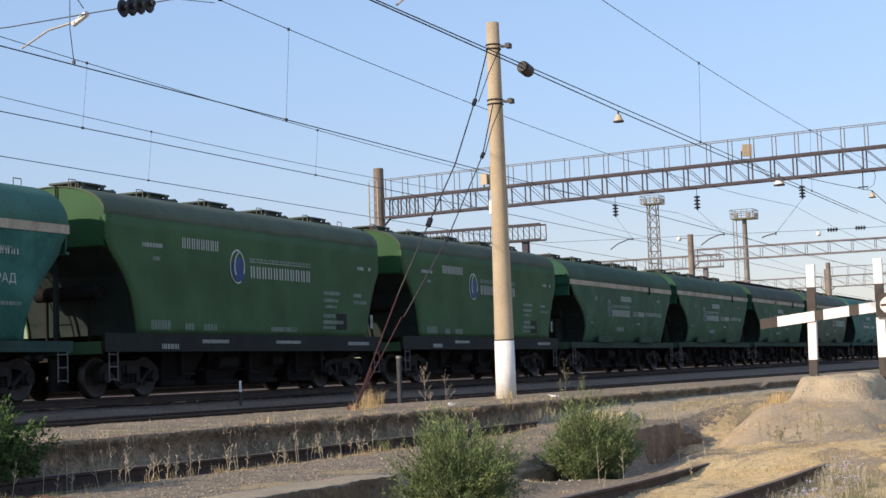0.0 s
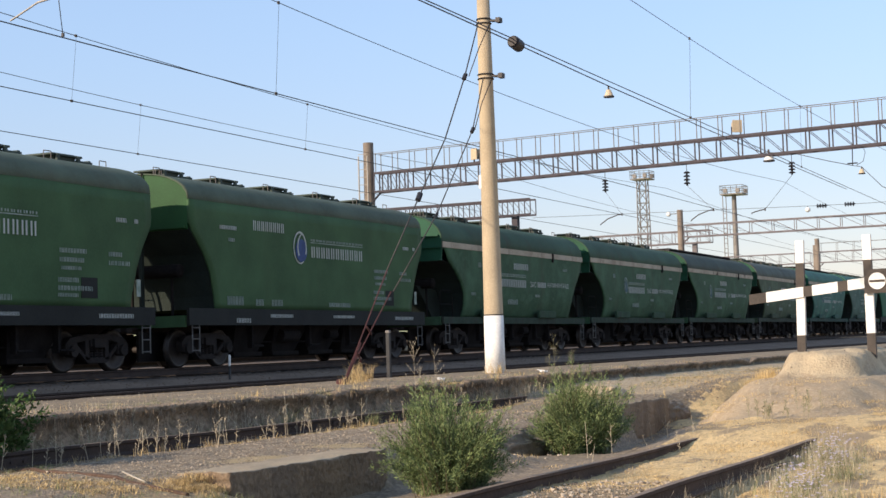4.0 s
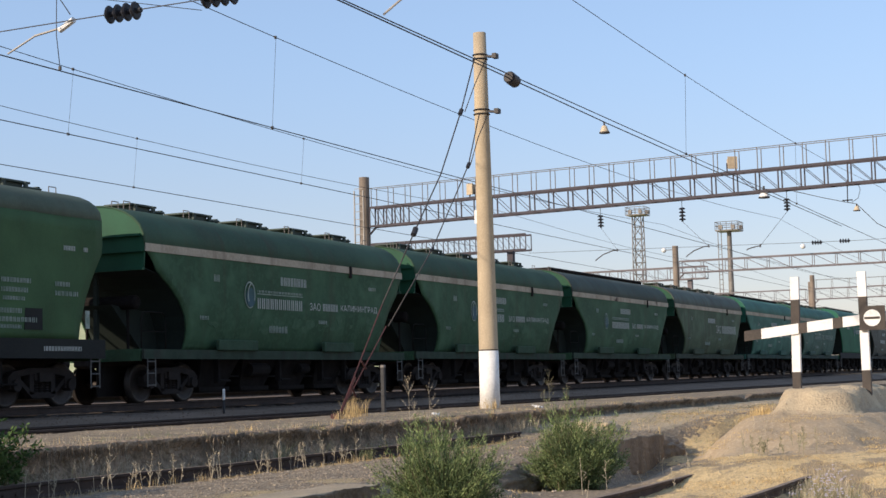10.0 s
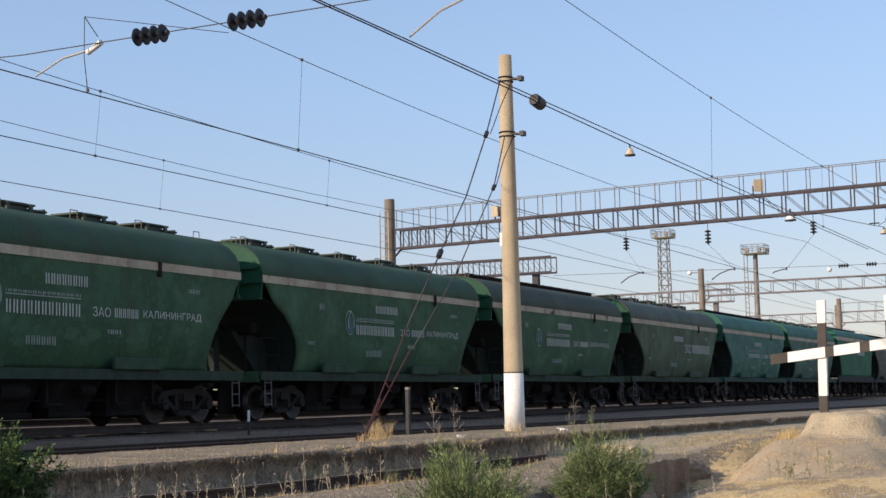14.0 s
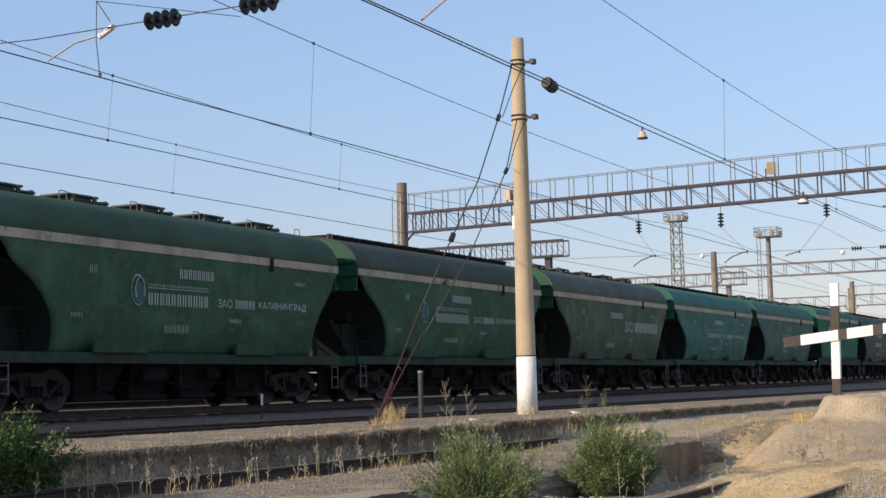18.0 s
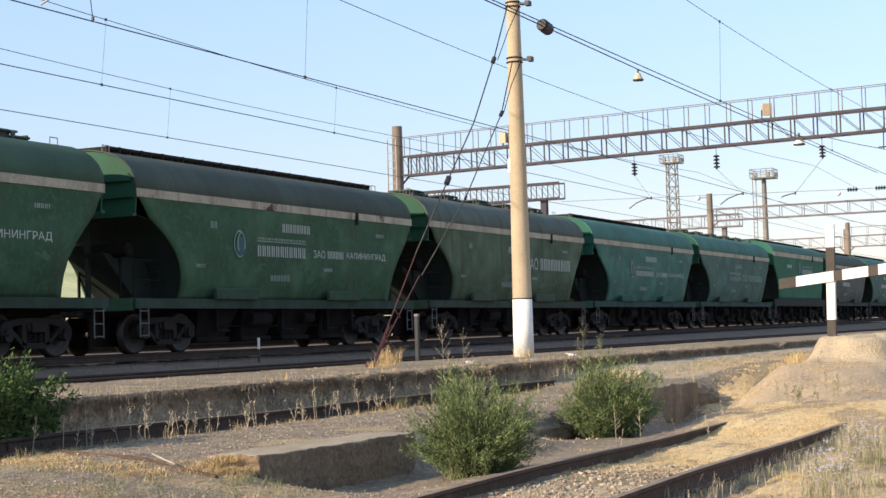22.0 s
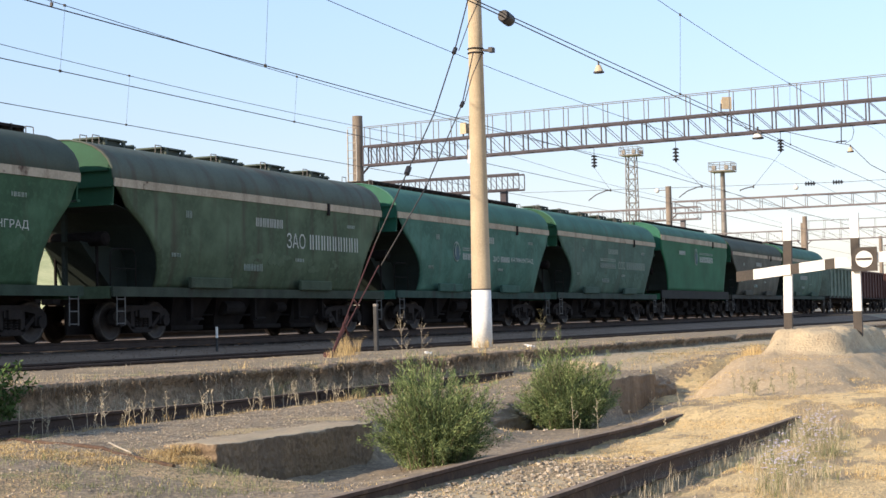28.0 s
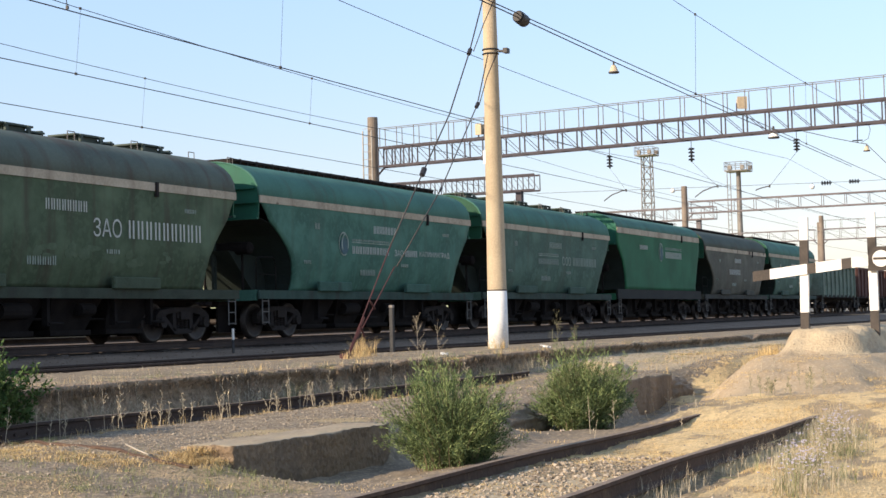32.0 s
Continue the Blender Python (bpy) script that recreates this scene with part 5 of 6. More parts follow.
    for k in (-.18, 0, .18):
        for j in range(5):
            rod(bm, (k, 0, .31 + j * .055), (k, 0, .34 + j * .055), .075, 10)
    box(bm, -.3, .3, -.12, .12, .58, .72)
    return bm


def bogie(wagon, x):
    b = new("bogie")
    b.parent = wagon
    b.matrix_basis = pose(x, 0, 0)
    for s in (-1, 1):
        part("side_frame", cached("side_frame", side_frame_bm, M["under"]), None, b, at=pose(0, s * 1.02, 0))
    part("bolster", cached("bolster", bolster_bm, M["under"]), None, b)
    sets = []
    for dx in (-0.925, 0.925):
        sets.append(part("wheelset", cached("wheelset", wheelset_bm, [M["wheel"], M["tread"]]), None, b, at=pose(dx, 0, R_WHEEL)))
    return sets


def bolster_bm():
    bm = bmesh.new()
    box(bm, -.22, .22, -1.2, 1.2, .55, .74)
    box(bm, -.3, .3, -.25, .25, .7, .92)
    for s in (-1, 1):
        box(bm, s * .5 - .03, s * .5 + .03, -.9, .9, .42, .52)
    return bm


def hatch_bm():
    """Loading hatch: coaming, overhanging lid, hinge lugs, and the low step plate beside it."""
    bm = bmesh.new()
    box(bm, -0.55, 0.22, -0.32, 0.32, -0.03, 0.13)
    box(bm, -0.74, 0.40, -0.40, 0.40, 0.125, 0.175)
    box(bm, -0.55, 0.20, -0.32, 0.32, 0.175, 0.195)
    for k in (-.55, .2):
        box(bm, k - .05, k + .05, -.46, -.38, -.02, .16)
    box(bm, 0.40, 0.98, -0.25, 0.25, 0.05, 0.10)
    box(bm, 0.88, 0.98, -0.2, 0.2, -.02, 0.14)
    box(bm, 0.42, 0.50, -0.2, 0.2, -.02, 0.06)
    soften(bm, 0.012)
    return bm


def grab_bm():
    bm = bmesh.new()
    rod(bm, (-.13, 0, -.06), (-.13, 0, .16), .012, 5)
    rod(bm, (.13, 0, -.06), (.13, 0, .16), .012, 5)
    rod(bm, (-.13, 0, .16), (.13, 0, .16), .012, 5)
    return bm


def ladder_bm():
    bm = bmesh.new()
    for x in (-.16, .16):
        rod(bm, (x, 0, .38), (x, 0, 1.25), .018, 5)
    for z in (.42, .70, .98):
        rod(bm, (-.16, 0, z), (.16, 0, z), .015, 5)
    return bm


def end_ladder_bm():
    bm = bmesh.new()
    for y in (-.2, .2):
        rod(bm, (0, y, 1.25), (0, y, 4.3), .02, 5)
    for i in range(10):
        rod(bm, (0, -.2, 1.45 + i * .3), (0, .2, 1.45 + i * .3), .014, 5)
    return bm


def coupler_bm():
    bm = bmesh.new()
    box(bm, -0.62, 0.02, -.10, .10, .96, 1.16)
    box(bm, -0.02, 0.24, -.19, .19, .88, 1.22)
    soften(bm, .03)
    return bm


def chute_bm():
    """One discharge hopper below the frame."""
    bm = bmesh.new()
    t, b = [(-1.0, -1.25, 1.30), (1.0, -1.25, 1.30), (1.0, 1.25, 1.30), (-1.0, 1.25, 1.30)], [(-.62, -.85, .34), (.62, -.85, .34), (.62, .85, .34), (-.62, .85, .34)]
    tv, bv = [bm.verts.new(v) for v in t], [bm.verts.new(v) for v in b]
    for i in range(4):
        bm.faces.new((tv[i], tv[(i + 1) % 4], bv[(i + 1) % 4], bv[i]))
    bm.faces.new(bv)
    bm.faces.new(tv[::-1])
    box(bm, -.72, .72, -.95, .95, .24, .35)
    bmesh.ops.recalc_face_normals(bm, faces=bm.faces)
    return bm


def rigging_bm():
    bm = bmesh.new()
    for y in (-.9, .6):
        rod(bm, (-4.2, y, .62), (4.2, y, .58), .025, 6)
    rod(bm, (-1.6, -1.1, .78), (-.7, -1.1, .78), .18, 12)
    rod(bm, (1.0, -1.15, .80), (1.5, -1.15, .80), .14, 12)
    for x in (-3.3, -.2, 2.2, 3.6):
        box(bm, x - .05, x + .05, -1.3, -1.15, .45, 1.05)
        rod(bm, (x, -1.3, .5), (x + .5, -1.3, .5), .03, 6)
    # plain upright sheets added to block the bright ground beyond the wagon
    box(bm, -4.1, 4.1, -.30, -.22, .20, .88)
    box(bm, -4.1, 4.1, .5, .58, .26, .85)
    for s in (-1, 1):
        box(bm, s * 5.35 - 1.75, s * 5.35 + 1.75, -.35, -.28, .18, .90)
    return bm


def hoop_bm():
    """Bent handrail at the end platform."""
    bm = bmesh.new()
    tube(bm, [(0, 0, 1.25), (0, 0, 2.0), (-.06, 0, 2.12), (-.2, 0, 2.16), (-.85, 0, 2.16), (-.95, 0, 2.1), (-1.0, 0, 1.95), (-1.0, 0, 1.25)], .016, 5)
    rod(bm, (0, 0, 1.7), (-1.0, 0, 1.7), .012, 5)
    return bm


def reservoir_bm():
    bm = bmesh.new()
    rod(bm, (0, -.95, 0), (0, .75, 0), .17, 16)
    rod(bm, (0, -1.0, 0), (0, -.95, 0), .11, 16, .17)
    rod(bm, (0, -.7, -.0), (0, -.7, -1.2), .04, 6)
    rod(bm, (0, .5, -.0), (0, .5, -1.2), .04, 6)
    return bm


def hopper(label, kind, colour, roof, walkway=False, stripe=True, words=(), logo=None, dirt=()):
    w = thing("hopper_wagon", pose(0, 0, 0), label, "hopper wagon", "wagons of the train")
    seed = len(TRAIN) + 1.0
    p, rm = paint(colour, seed), roof_paint(roof, seed)
    pe = paint({"fresh": "fresh_end_shaded", "green": "end", "olive": "end", "grey": "end", "moss": "end", "sea": "teal_end_shaded", "teal": "teal_end_shaded", "bright": "teal_end_shaded"}.get(colour, colour), seed + 40, 0.62, 0.25)
    half = 6.68 if kind == "box" else 6.95
    boxy = kind == "box"
    c0 = PAINT[colour][0]
    p_scuff = material("scuffed_paint", tuple(v * 1.12 + .012 for v in c0), tuple(v * .95 + .002 for v in c0), scale=5, fine=30, rough=.8, bump=0, seed=seed, spots=(c0, 6.0, .5), edge=.1)
    p_step = material("dusty_step_paint", tuple(v * .7 + .022 for v in c0), tuple(v * .5 + .014 for v in c0), scale=2.5, fine=30, rough=.85, bump=.15, gloss=.12, seed=seed, streaks=GRIME, amount=.5)
    p_sill = material("grimy_sill_paint", tuple(v * .38 + .030 for v in c0), tuple(v * .25 + .018 for v in c0), scale=2.5, fine=30, rough=.85, bump=.15, gloss=.12, seed=seed, streaks=GRIME, amount=.7)
    for s in (-1, 1):
        part("side_wall", side_sheet(kind, s, len(TRAIN) * 3.1), p, w)
    part("roof", roof_shell(kind), rm, w)
    for s in (-1, 1):
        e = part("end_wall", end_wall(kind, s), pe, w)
        # the slope's dark colour carries the shade of the recess
        part("hopper_slope", hopper_slope(kind, s), M["recess_green"], e, "green sloping end of the hopper with its shade painted in")
        for z, wd in (((3.46, 1.5),) if boxy else ((3.98, 1.46), (3.60, 1.55), (3.17, 1.55))):
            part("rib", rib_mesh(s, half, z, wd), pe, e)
        for k in (0.0,):
            bm = bmesh.new()
            box(bm, *sorted((s * (half - .30), s * (half - .20))), k - .05, k + .05, 1.2, 3.2)
            part("strut", bm, M["recess_green"], e)
        bm = bmesh.new()
        box(bm, *sorted((s * (half - 1.75), s * (half + .02))), -1.48, 1.48, 1.20, 1.235)
        part("end_platform", bm, M["under"], w, "dark chequered end platform")
        if boxy:
            bm = bmesh.new()
            rod(bm, (s * (half + .02), -.25, 3.40), (s * (half + .02), -.25, 4.86), .022, 6)
            part("brake_pipe", bm, M["under"], e)
            bm = bmesh.new()
            box(bm, *sorted((s * (half - .12), s * (half + .05))), .35, .60, 4.45, 4.75)
            soften(bm, .02)
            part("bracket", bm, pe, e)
            part("end_ladder", cached("end_ladder", end_ladder_bm, M["under"]), None, w, at=pose(s * (half + 0.0), 1.2, 0))
        part("step_ladder", cached("step_ladder", ladder_bm, M["step_steel"]), None, w, at=pose(s * (half - 0.25), -HW + .02, 0))
        if not boxy:
            bm = bmesh.new()
            wedge = ((6.85, 2.36), (5.0, 2.20), (5.0, 1.24), (5.62, 1.24))
            sides = [[bm.verts.new((s * x, k, z)) for x, z in wedge] for k in (-.55, .55)]
            bm.faces.new(sides[0])
            bm.faces.new(sides[1])
            for i in range(4):
                bm.faces.new((sides[0][i], sides[0][(i + 1) % 4], sides[1][(i + 1) % 4], sides[1][i]))
            bmesh.ops.recalc_face_normals(bm, faces=bm.faces)
            part("slanted_support", bm, M["recess_green"], w, "dark slanted box below the hopper end")
            part("handrail", cached("handrail", hoop_bm, M["shade_black"]), None, w, at=pose(s * (half - .1), s * 1.4, 0, 0, 0, 0 if s > 0 else 180))
        part("coupler", cached("coupler", coupler_bm, M["under"]), None, w, at=pose(s * 7.12, 0, 0, 0, 0, 0 if s > 0 else 180))
        bm = bmesh.new()
        box(bm, *sorted((s * (half + .10), s * (half + .02))), -1.5, 1.5, 1.0, 1.28)
        part("end_beam", bm, p, w)
    if stripe:
        bm = bmesh.new()
        for s in (-1, 1):
            y0, y1 = sorted((s * (HW + .022), s * (HW - .01)))
            box(bm, -half + .01, half - .01, y0, y1, *((3.93, 4.18) if boxy else (3.58, 3.775)))
        part("stripe", bm, stripe_paint(seed, roof == "dark"), w, "dusty white stripe below the roof")
        dz = .38 if boxy else 0.0
        bm = bmesh.new()
        box(bm, 3.36, 3.46, -HW - .075, -HW - .02, 3.47 + dz, 3.79 + dz)
        box(bm, 3.33, 3.49, -HW - .05, -HW - .02, 3.44 + dz, 3.52 + dz)
        soften(bm, .01)
        part("lashing_hook", bm, M["under"], w, "dark lashing hook on the stripe")
    # sills along the sides
    for s in (-1, 1):
        bm = bmesh.new()
        y0, y1 = sorted((s * (HW - .06), s * (HW + (.015 if boxy else .0))))
        box(bm, -half - .08, half + .08, y0, y1, 1.04, 1.46 if boxy else 1.27)
        part("side_sill", bm, M["band"] if boxy else p_sill, w, "dark lower band of the side" if boxy else "")
        if not boxy:
            for a, b in ((-3.9, -2.0), (1.65, 3.45)):
                bm = bmesh.new()
                y0, y1 = sorted((s * (HW - .02), s * (HW + .09)))
                box(bm, a, b, y0, y1, 1.26, 1.53)
                soften(bm, .02)
                part("step_box", bm, p_step, w)
    bm = bmesh.new()
    box(bm, -half, half, -.30, .30, .86, 1.24)
    for x in (-5.2, -1.7, 1.7, 5.2):
        box(bm, x - .12, x + .12, -1.5, 1.5, 1.04, 1.22)
    part("centre_sill", bm, M["under"], w)
    for x in (-3.0, -1.0, 1.0, 3.0):
        part("chute", cached("chute", chute_bm, M["shade_black"]), None, w, at=pose(x, 0, 0))
    part("brake_rigging", cached("brake_rigging", rigging_bm, M["shade_black"]), None, w)
    part("air_reservoir", cached("air_reservoir", reservoir_bm, M["shade_black"]), None, w, at=pose(-half + .55, 0, 2.42))
    # roof fittings
    top = 4.87 if boxy else 4.76
    if walkway:
        bm = bmesh.new()
        for y in (-.36, -.18, 0, .18, .36):
            box(bm, -half + .45, half - .45, y - .07, y + .07, .035, .06)
        for s in (-.44, .44):
            box(bm, -half + .45, half - .45, s - .012, s + .012, .01, .07)
        for i in range(31):
            x = -half + .5 + i * (2 * half - 1.0) / 30
            box(bm, x - .03, x + .03, -.44, .44, -.10, .035)
            if i % 2:
                box(bm, x - .03, x + .03, -.47, -.45, -.12, .08)
        part("roof_walkway", bm, M["under"], w, "dark slatted walkway along the ridge", at=pose(0, 0, top + .04))
    else:
        for x in ((-5.4, -2.8, -0.1, 2.75, 5.3) if boxy else (-5.1, -2.5, 0.1, 2.7, 5.15)):
            part("hatch", cached("hatch", hatch_bm, M["hatch"]), None, w, at=pose(x, 0, top - .02))
            part("grab_rail", cached("grab_rail", grab_bm, M["galvanised"]), None, w, at=pose(x - .95, -.45, top))
    for s in (-1, 1):
        part("grab_rail", cached("grab_rail", grab_bm, M["galvanised"]), None, w, at=pose(s * (half - .35), -.5, top - .06))
    # lettering as plain bars and shapes
    for x0, x1, z0, z1, n, m in words:
        if n in (21, 14, 13) and kind == "slope":   # owner's town is legible, the rest stays bars
            d = x1 - x0
            yl = -HW + inset(kind, (z0 + z1) / 2) - 0.012
            written("\u041e\u041e\u041e" if n == 13 else "\u0417\u0410\u041e", x0, x0 + d * (.15 if n == 21 else .24), z0, z1, m, w, yl)
            if n == 21:
                written("\u041a\u0410\u041b\u0418\u041d\u0418\u041d\u0413\u0420\u0410\u0414", x0 + d * .44, x1, z0, z1, m, w, yl)
                x0, x1, n = x0 + d * .18, x0 + d * .40, 6
            else:
                x0, n = x0 + d * .29, 9
        zc = (z0 + z1) / 2
        lift = inset(kind, zc) - .010 if zc > 1.46 or not boxy else -.016
        if n > 1 and z1 - z0 > 0.14:
            mk = new("marking")
            mk.parent = w
            cw = (x1 - x0) / n
            for i in range(n):
                for k in (0.24, 0.68):
                    part("bar", cached("bar_" + m, unit_bar, M[m]), None, mk,
                         at=Matrix.Translation((x0 + (i + k) * cw, -HW + lift, zc)) @ Matrix.Diagonal((0.17 * cw, 0.012, z1 - z0, 1)))
            continue
        bm = bmesh.new()
        if n == 1:
            box(bm, x0, x1, -HW - .006, -HW + .006, z0, z1)
        else:
            letters(bm, x0, x1, z0, z1, n)
        for v in bm.verts:
            v.co.y += lift
        tagged(part("marking", bm, M[m], w), kind="stuff")
    if colour == "fresh":
        bm = bmesh.new()
        box(bm, 4.0, 4.58, -HW - .004, -HW + .02, 1.64, 2.1)
        part("dark_panel", bm, M["band"], w, "dark square panel low on the side")
    if logo:
        cx, cz, rx, rz = logo
        lg = part("emblem", disc_mesh(cx + rx * .1, cz - rz * .05, rx * .86, rz * .86, -HW - .022), M["logo_blue" if colour == "fresh" else "logo_faded"], w, "round blue emblem")
        part("loop", disc_mesh(cx - rx * .10, cz + rz * .16, rx * .98, rz * 1.22, -HW - .026, (0.86, 0.93), -25, 300), M["letter" if colour == "fresh" else "letter_dim"], lg, "thin white loop round the emblem")
        part("streak", disc_mesh(cx + rx * .42, cz + rz * .15, rx * .95, rz * 1.12, -HW - .028, (0.90, 0.82), 105, 215), M["letter" if colour == "fresh" else "letter_dim"], lg)
    scuff = random.Random(int(seed * 13))
    for x0, x1, z0, z1 in dirt:
        for _ in range(5):
            a, c = x0 + (x1 - x0) * scuff.uniform(-.1, .6), z0 + (z1 - z0) * scuff.uniform(-.15, .7)
            d, e = (x1 - x0) * scuff.uniform(.2, .55), (z1 - z0) * scuff.uniform(.25, .6)
            bm = bmesh.new()
            rim = [(a + d * (.5 + .5 * math.cos(t) * scuff.uniform(.75, 1.2)), c + e * (.5 + .5 * math.sin(t) * scuff.uniform(.7, 1.2))) for t in [i * .5236 for i in range(12)]]
            bm.faces.new([bm.verts.new((u, -HW + inset(kind, v) - .004, v)) for u, v in rim])
            r = bmesh.ops.extrude_face_region(bm, geom=bm.faces[:])
            for v in r["geom"]:
                if isinstance(v, bmesh.types.BMVert):
                    v.co.y += .012
            bmesh.ops.recalc_face_normals(bm, faces=bm.faces)
            part("scuffed_patch", bm, p_scuff, w)
    return w, bogie(w, -5.2) + bogie(w, 5.2)


def gondola(label, colour):
    w = thing("gondola_wagon", pose(0, 0, 0), label, "gondola wagon", "wagons of the train")
    p = paint(colour, len(TRAIN) + 1.0)
    half = 6.45
    for s in (-1, 1):
        bm = bmesh.new()
        y0, y1 = sorted((s * 1.5, s * 1.42))
        box(bm, -half, half, y0, y1, 1.30, 3.42)
        part("side_wall", bm, p, w)
        bm = bmesh.new()
        y0, y1 = sorted((s * 1.62, s * 1.40))
        box(bm, -half, half, y0, y1, 3.36, 3.50)
        part("top_rail", bm, p, w)
        for i in range(9):
            x = -half + .2 + i * (2 * half - .4) / 8
            bm = bmesh.new()
            y0, y1 = sorted((s * 1.5, s * 1.61))
            box(bm, x - .09, x + .09, y0, y1, 1.18, 3.38)
            part("rib", bm, p, w)
        bm = bmesh.new()
        x0, x1 = sorted((s * half, s * (half - .08)))
        box(bm, x0, x1, -1.42, 1.42, 1.30, 3.46)
        part("end_wall", bm, p, w)
        part("coupler", cached("coupler", coupler_bm, M["under"]), None, w, at=pose(s * 6.6, 0, 0, 0, 0, 0 if s > 0 else 180))
        part("step_ladder", cached("step_ladder", ladder_bm, M["grey_post"]), None, w, at=pose(s * (half - 0.2), -1.5, 0))
    bm = bmesh.new()
    box(bm, -half, half, -1.5, 1.5, 1.12, 1.30)
    part("floor", bm, M["under"], w)
    bm = bmesh.new()
    box(bm, -half, half, -.3, .3, .80, 1.12)
    part("centre_sill", bm, M["under"], w)
    return w, bogie(w, -4.33) + bogie(w, 4.33)


def company(number, name, second, dim="letter"):
    """Wagon number and owner's name as bars."""
    words = []
    if number:
        words.append((number[0], number[1], number[2], number[3], 8, dim))
    if name:
        words.append((name[0], name[1], name[2], name[3], 11, dim))
        words.append((name[0], name[1], name[3] + 0.10, name[3] + 0.125, 1, "letter_dim"))
        words.append((name[0], name[1], name[3] + 0.15, name[3] + 0.21, 16, "letter_dim"))
    if second:
        words.append((second[0], second[1], second[2], second[3], second[4], dim))
    return words


SMALL_BOX = [(3.25, 4.2, 2.62, 2.72, 9, "letter_dim"), (3.25, 4.1, 2.42, 2.52, 9, "letter_dim"), (3.3, 4.0, 2.25, 2.33, 8, "letter_dim"), (3.2, 3.9, 1.98, 2.08, 8, "letter_dim"),
             (3.2, 4.4, 1.80, 1.90, 10, "letter_dim"), (3.2, 3.9, 1.66, 1.74, 8, "letter_dim"), (5.0, 5.5, 2.60, 2.70, 5, "letter_dim"), (5.0, 5.8, 2.40, 2.50, 6, "letter_dim"),
             (5.3, 5.7, 3.40, 3.50, 4, "letter"), (6.0, 6.15, 3.40, 3.50, 2, "letter"), (-5.3, -4.5, 3.48, 3.58, 7, "letter"), (-4.9, -4.6, 3.18, 3.27, 3, "letter_dim"),
             (-5.0, -4.2, 1.55, 1.78, 6, "letter_dim"), (-3.6, -3.2, 1.55, 1.72, 3, "letter_dim"), (-2.8, -2.2, 1.55, 1.72, 4, "letter_dim"), (0.4, 1.7, 1.56, 1.68, 12, "letter_dim"),
             (-2.9, -1.7, 1.24, 1.33, 14, "letter"), (0.6, 1.9, 1.24, 1.32, 14, "letter"), (4.6, 5.9, 1.20, 1.30, 13, "letter"), (-4.6, -3.9, 1.10, 1.22, 5, "letter"), (6.05, 6.2, 1.7, 2.1, 1, "letter_dim")]
SMALL_HOP = [(-4.6, -4.2, 2.02, 2.12, 3, "letter_dim"), (-4.0, -3.7, 3.00, 3.18, 2, "letter_dim"), (4.6, 5.1, 3.12, 3.22, 4, "letter_dim"), (-1.2, -.2, 1.75, 1.98, 6, "letter_dim"), (1.5, 2.0, 2.05, 2.15, 3, "letter_dim")]
PATCHES = [(-2.2, -1.2, 1.76, 2.26), (-1.1, -.1, 1.78, 2.2), (.1, 1.15, 1.76, 2.24), (1.4, 2.1, 1.86, 2.2), (2.2, 3.1, 1.74, 2.2), (3.4, 4.2, 1.84, 2.2), (-4.3, -3.7, 1.86, 2.2), (4.5, 5.1, 1.9, 2.3)]
N_A = company((-.66, .80, 3.04, 3.27), (-1.9, .55, 2.38, 2.66), (.95, 5.15, 2.42, 2.63, 21))

TRAIN = []  # wagon, wheelsets, distance of its middle along the track at the start


def add(made, x):
    TRAIN.append((made[0], made[1], x))


S_TEAL = [(1.0, 5.2, 2.42, 2.66, 21, "letter"), (4.4, 5.3, 3.05, 3.17, 5, "letter"), (4.6, 5.4, 2.0, 2.08, 7, "letter_dim")]
BOX_WORDS = company((-3.7, -2.05, 3.53, 3.79), (-.62, 2.55, 2.93, 3.24), None) + SMALL_BOX
add(hopper("teal grain hopper wagon with a white stripe", "slope", "teal", "teal", words=S_TEAL + SMALL_HOP), 20.44)
add(hopper("fresh green box-sided grain hopper wagon with a blue emblem", "box", "fresh", "fresh", stripe=False, words=BOX_WORDS, logo=(-1.2, 3.14, .36, .36)), 35.35)
add(hopper("green box-sided grain hopper wagon with a blue emblem", "box", "fresh", "fresh", stripe=False, words=BOX_WORDS, logo=(-1.2, 3.12, .37, .37)), 50.3)
add(hopper("dark green grain hopper wagon with a white stripe", "slope", "green", "green", words=N_A + SMALL_HOP, logo=(-2.25, 2.68, .27, .29), dirt=PATCHES), 65.6)
add(hopper("dark green grain hopper wagon with a dusty roof", "slope", "green", "green", words=N_A + SMALL_HOP, logo=(-2.25, 2.66, .27, .29), dirt=PATCHES), 80.55)
add(hopper("dark green hopper wagon with a ridge walkway", "slope", "green", "dark", walkway=True, words=N_A + SMALL_HOP, logo=(-2.7, 2.62, .26, .28), dirt=PATCHES), 95.6)
add(hopper("old olive green hopper wagon with rust streaks", "slope", "olive", "olive", words=company((-.66, .82, 2.94, 3.18), None, (1.0, 5.35, 2.42, 2.84, 14)) + SMALL_HOP, dirt=PATCHES[1:6]), 110.75)
add(hopper("teal hopper wagon with a ridge walkway", "slope", "sea", "teal", walkway=True, words=company((-.4, 1.15, 3.02, 3.25), (-1.8, .65, 2.38, 2.6), (1.0, 5.1, 2.38, 2.58, 21)) + SMALL_HOP, logo=(-2.3, 2.6, .30, .28)), 125.8)
add(hopper("dull green hopper wagon with a teal roof", "slope", "moss", "teal", words=company((-.4, 1.0, 3.02, 3.25), (-1.6, .6, 2.38, 2.6), (1.0, 5.1, 2.38, 2.72, 13), "letter_dim") + SMALL_HOP, dirt=PATCHES), 140.75)
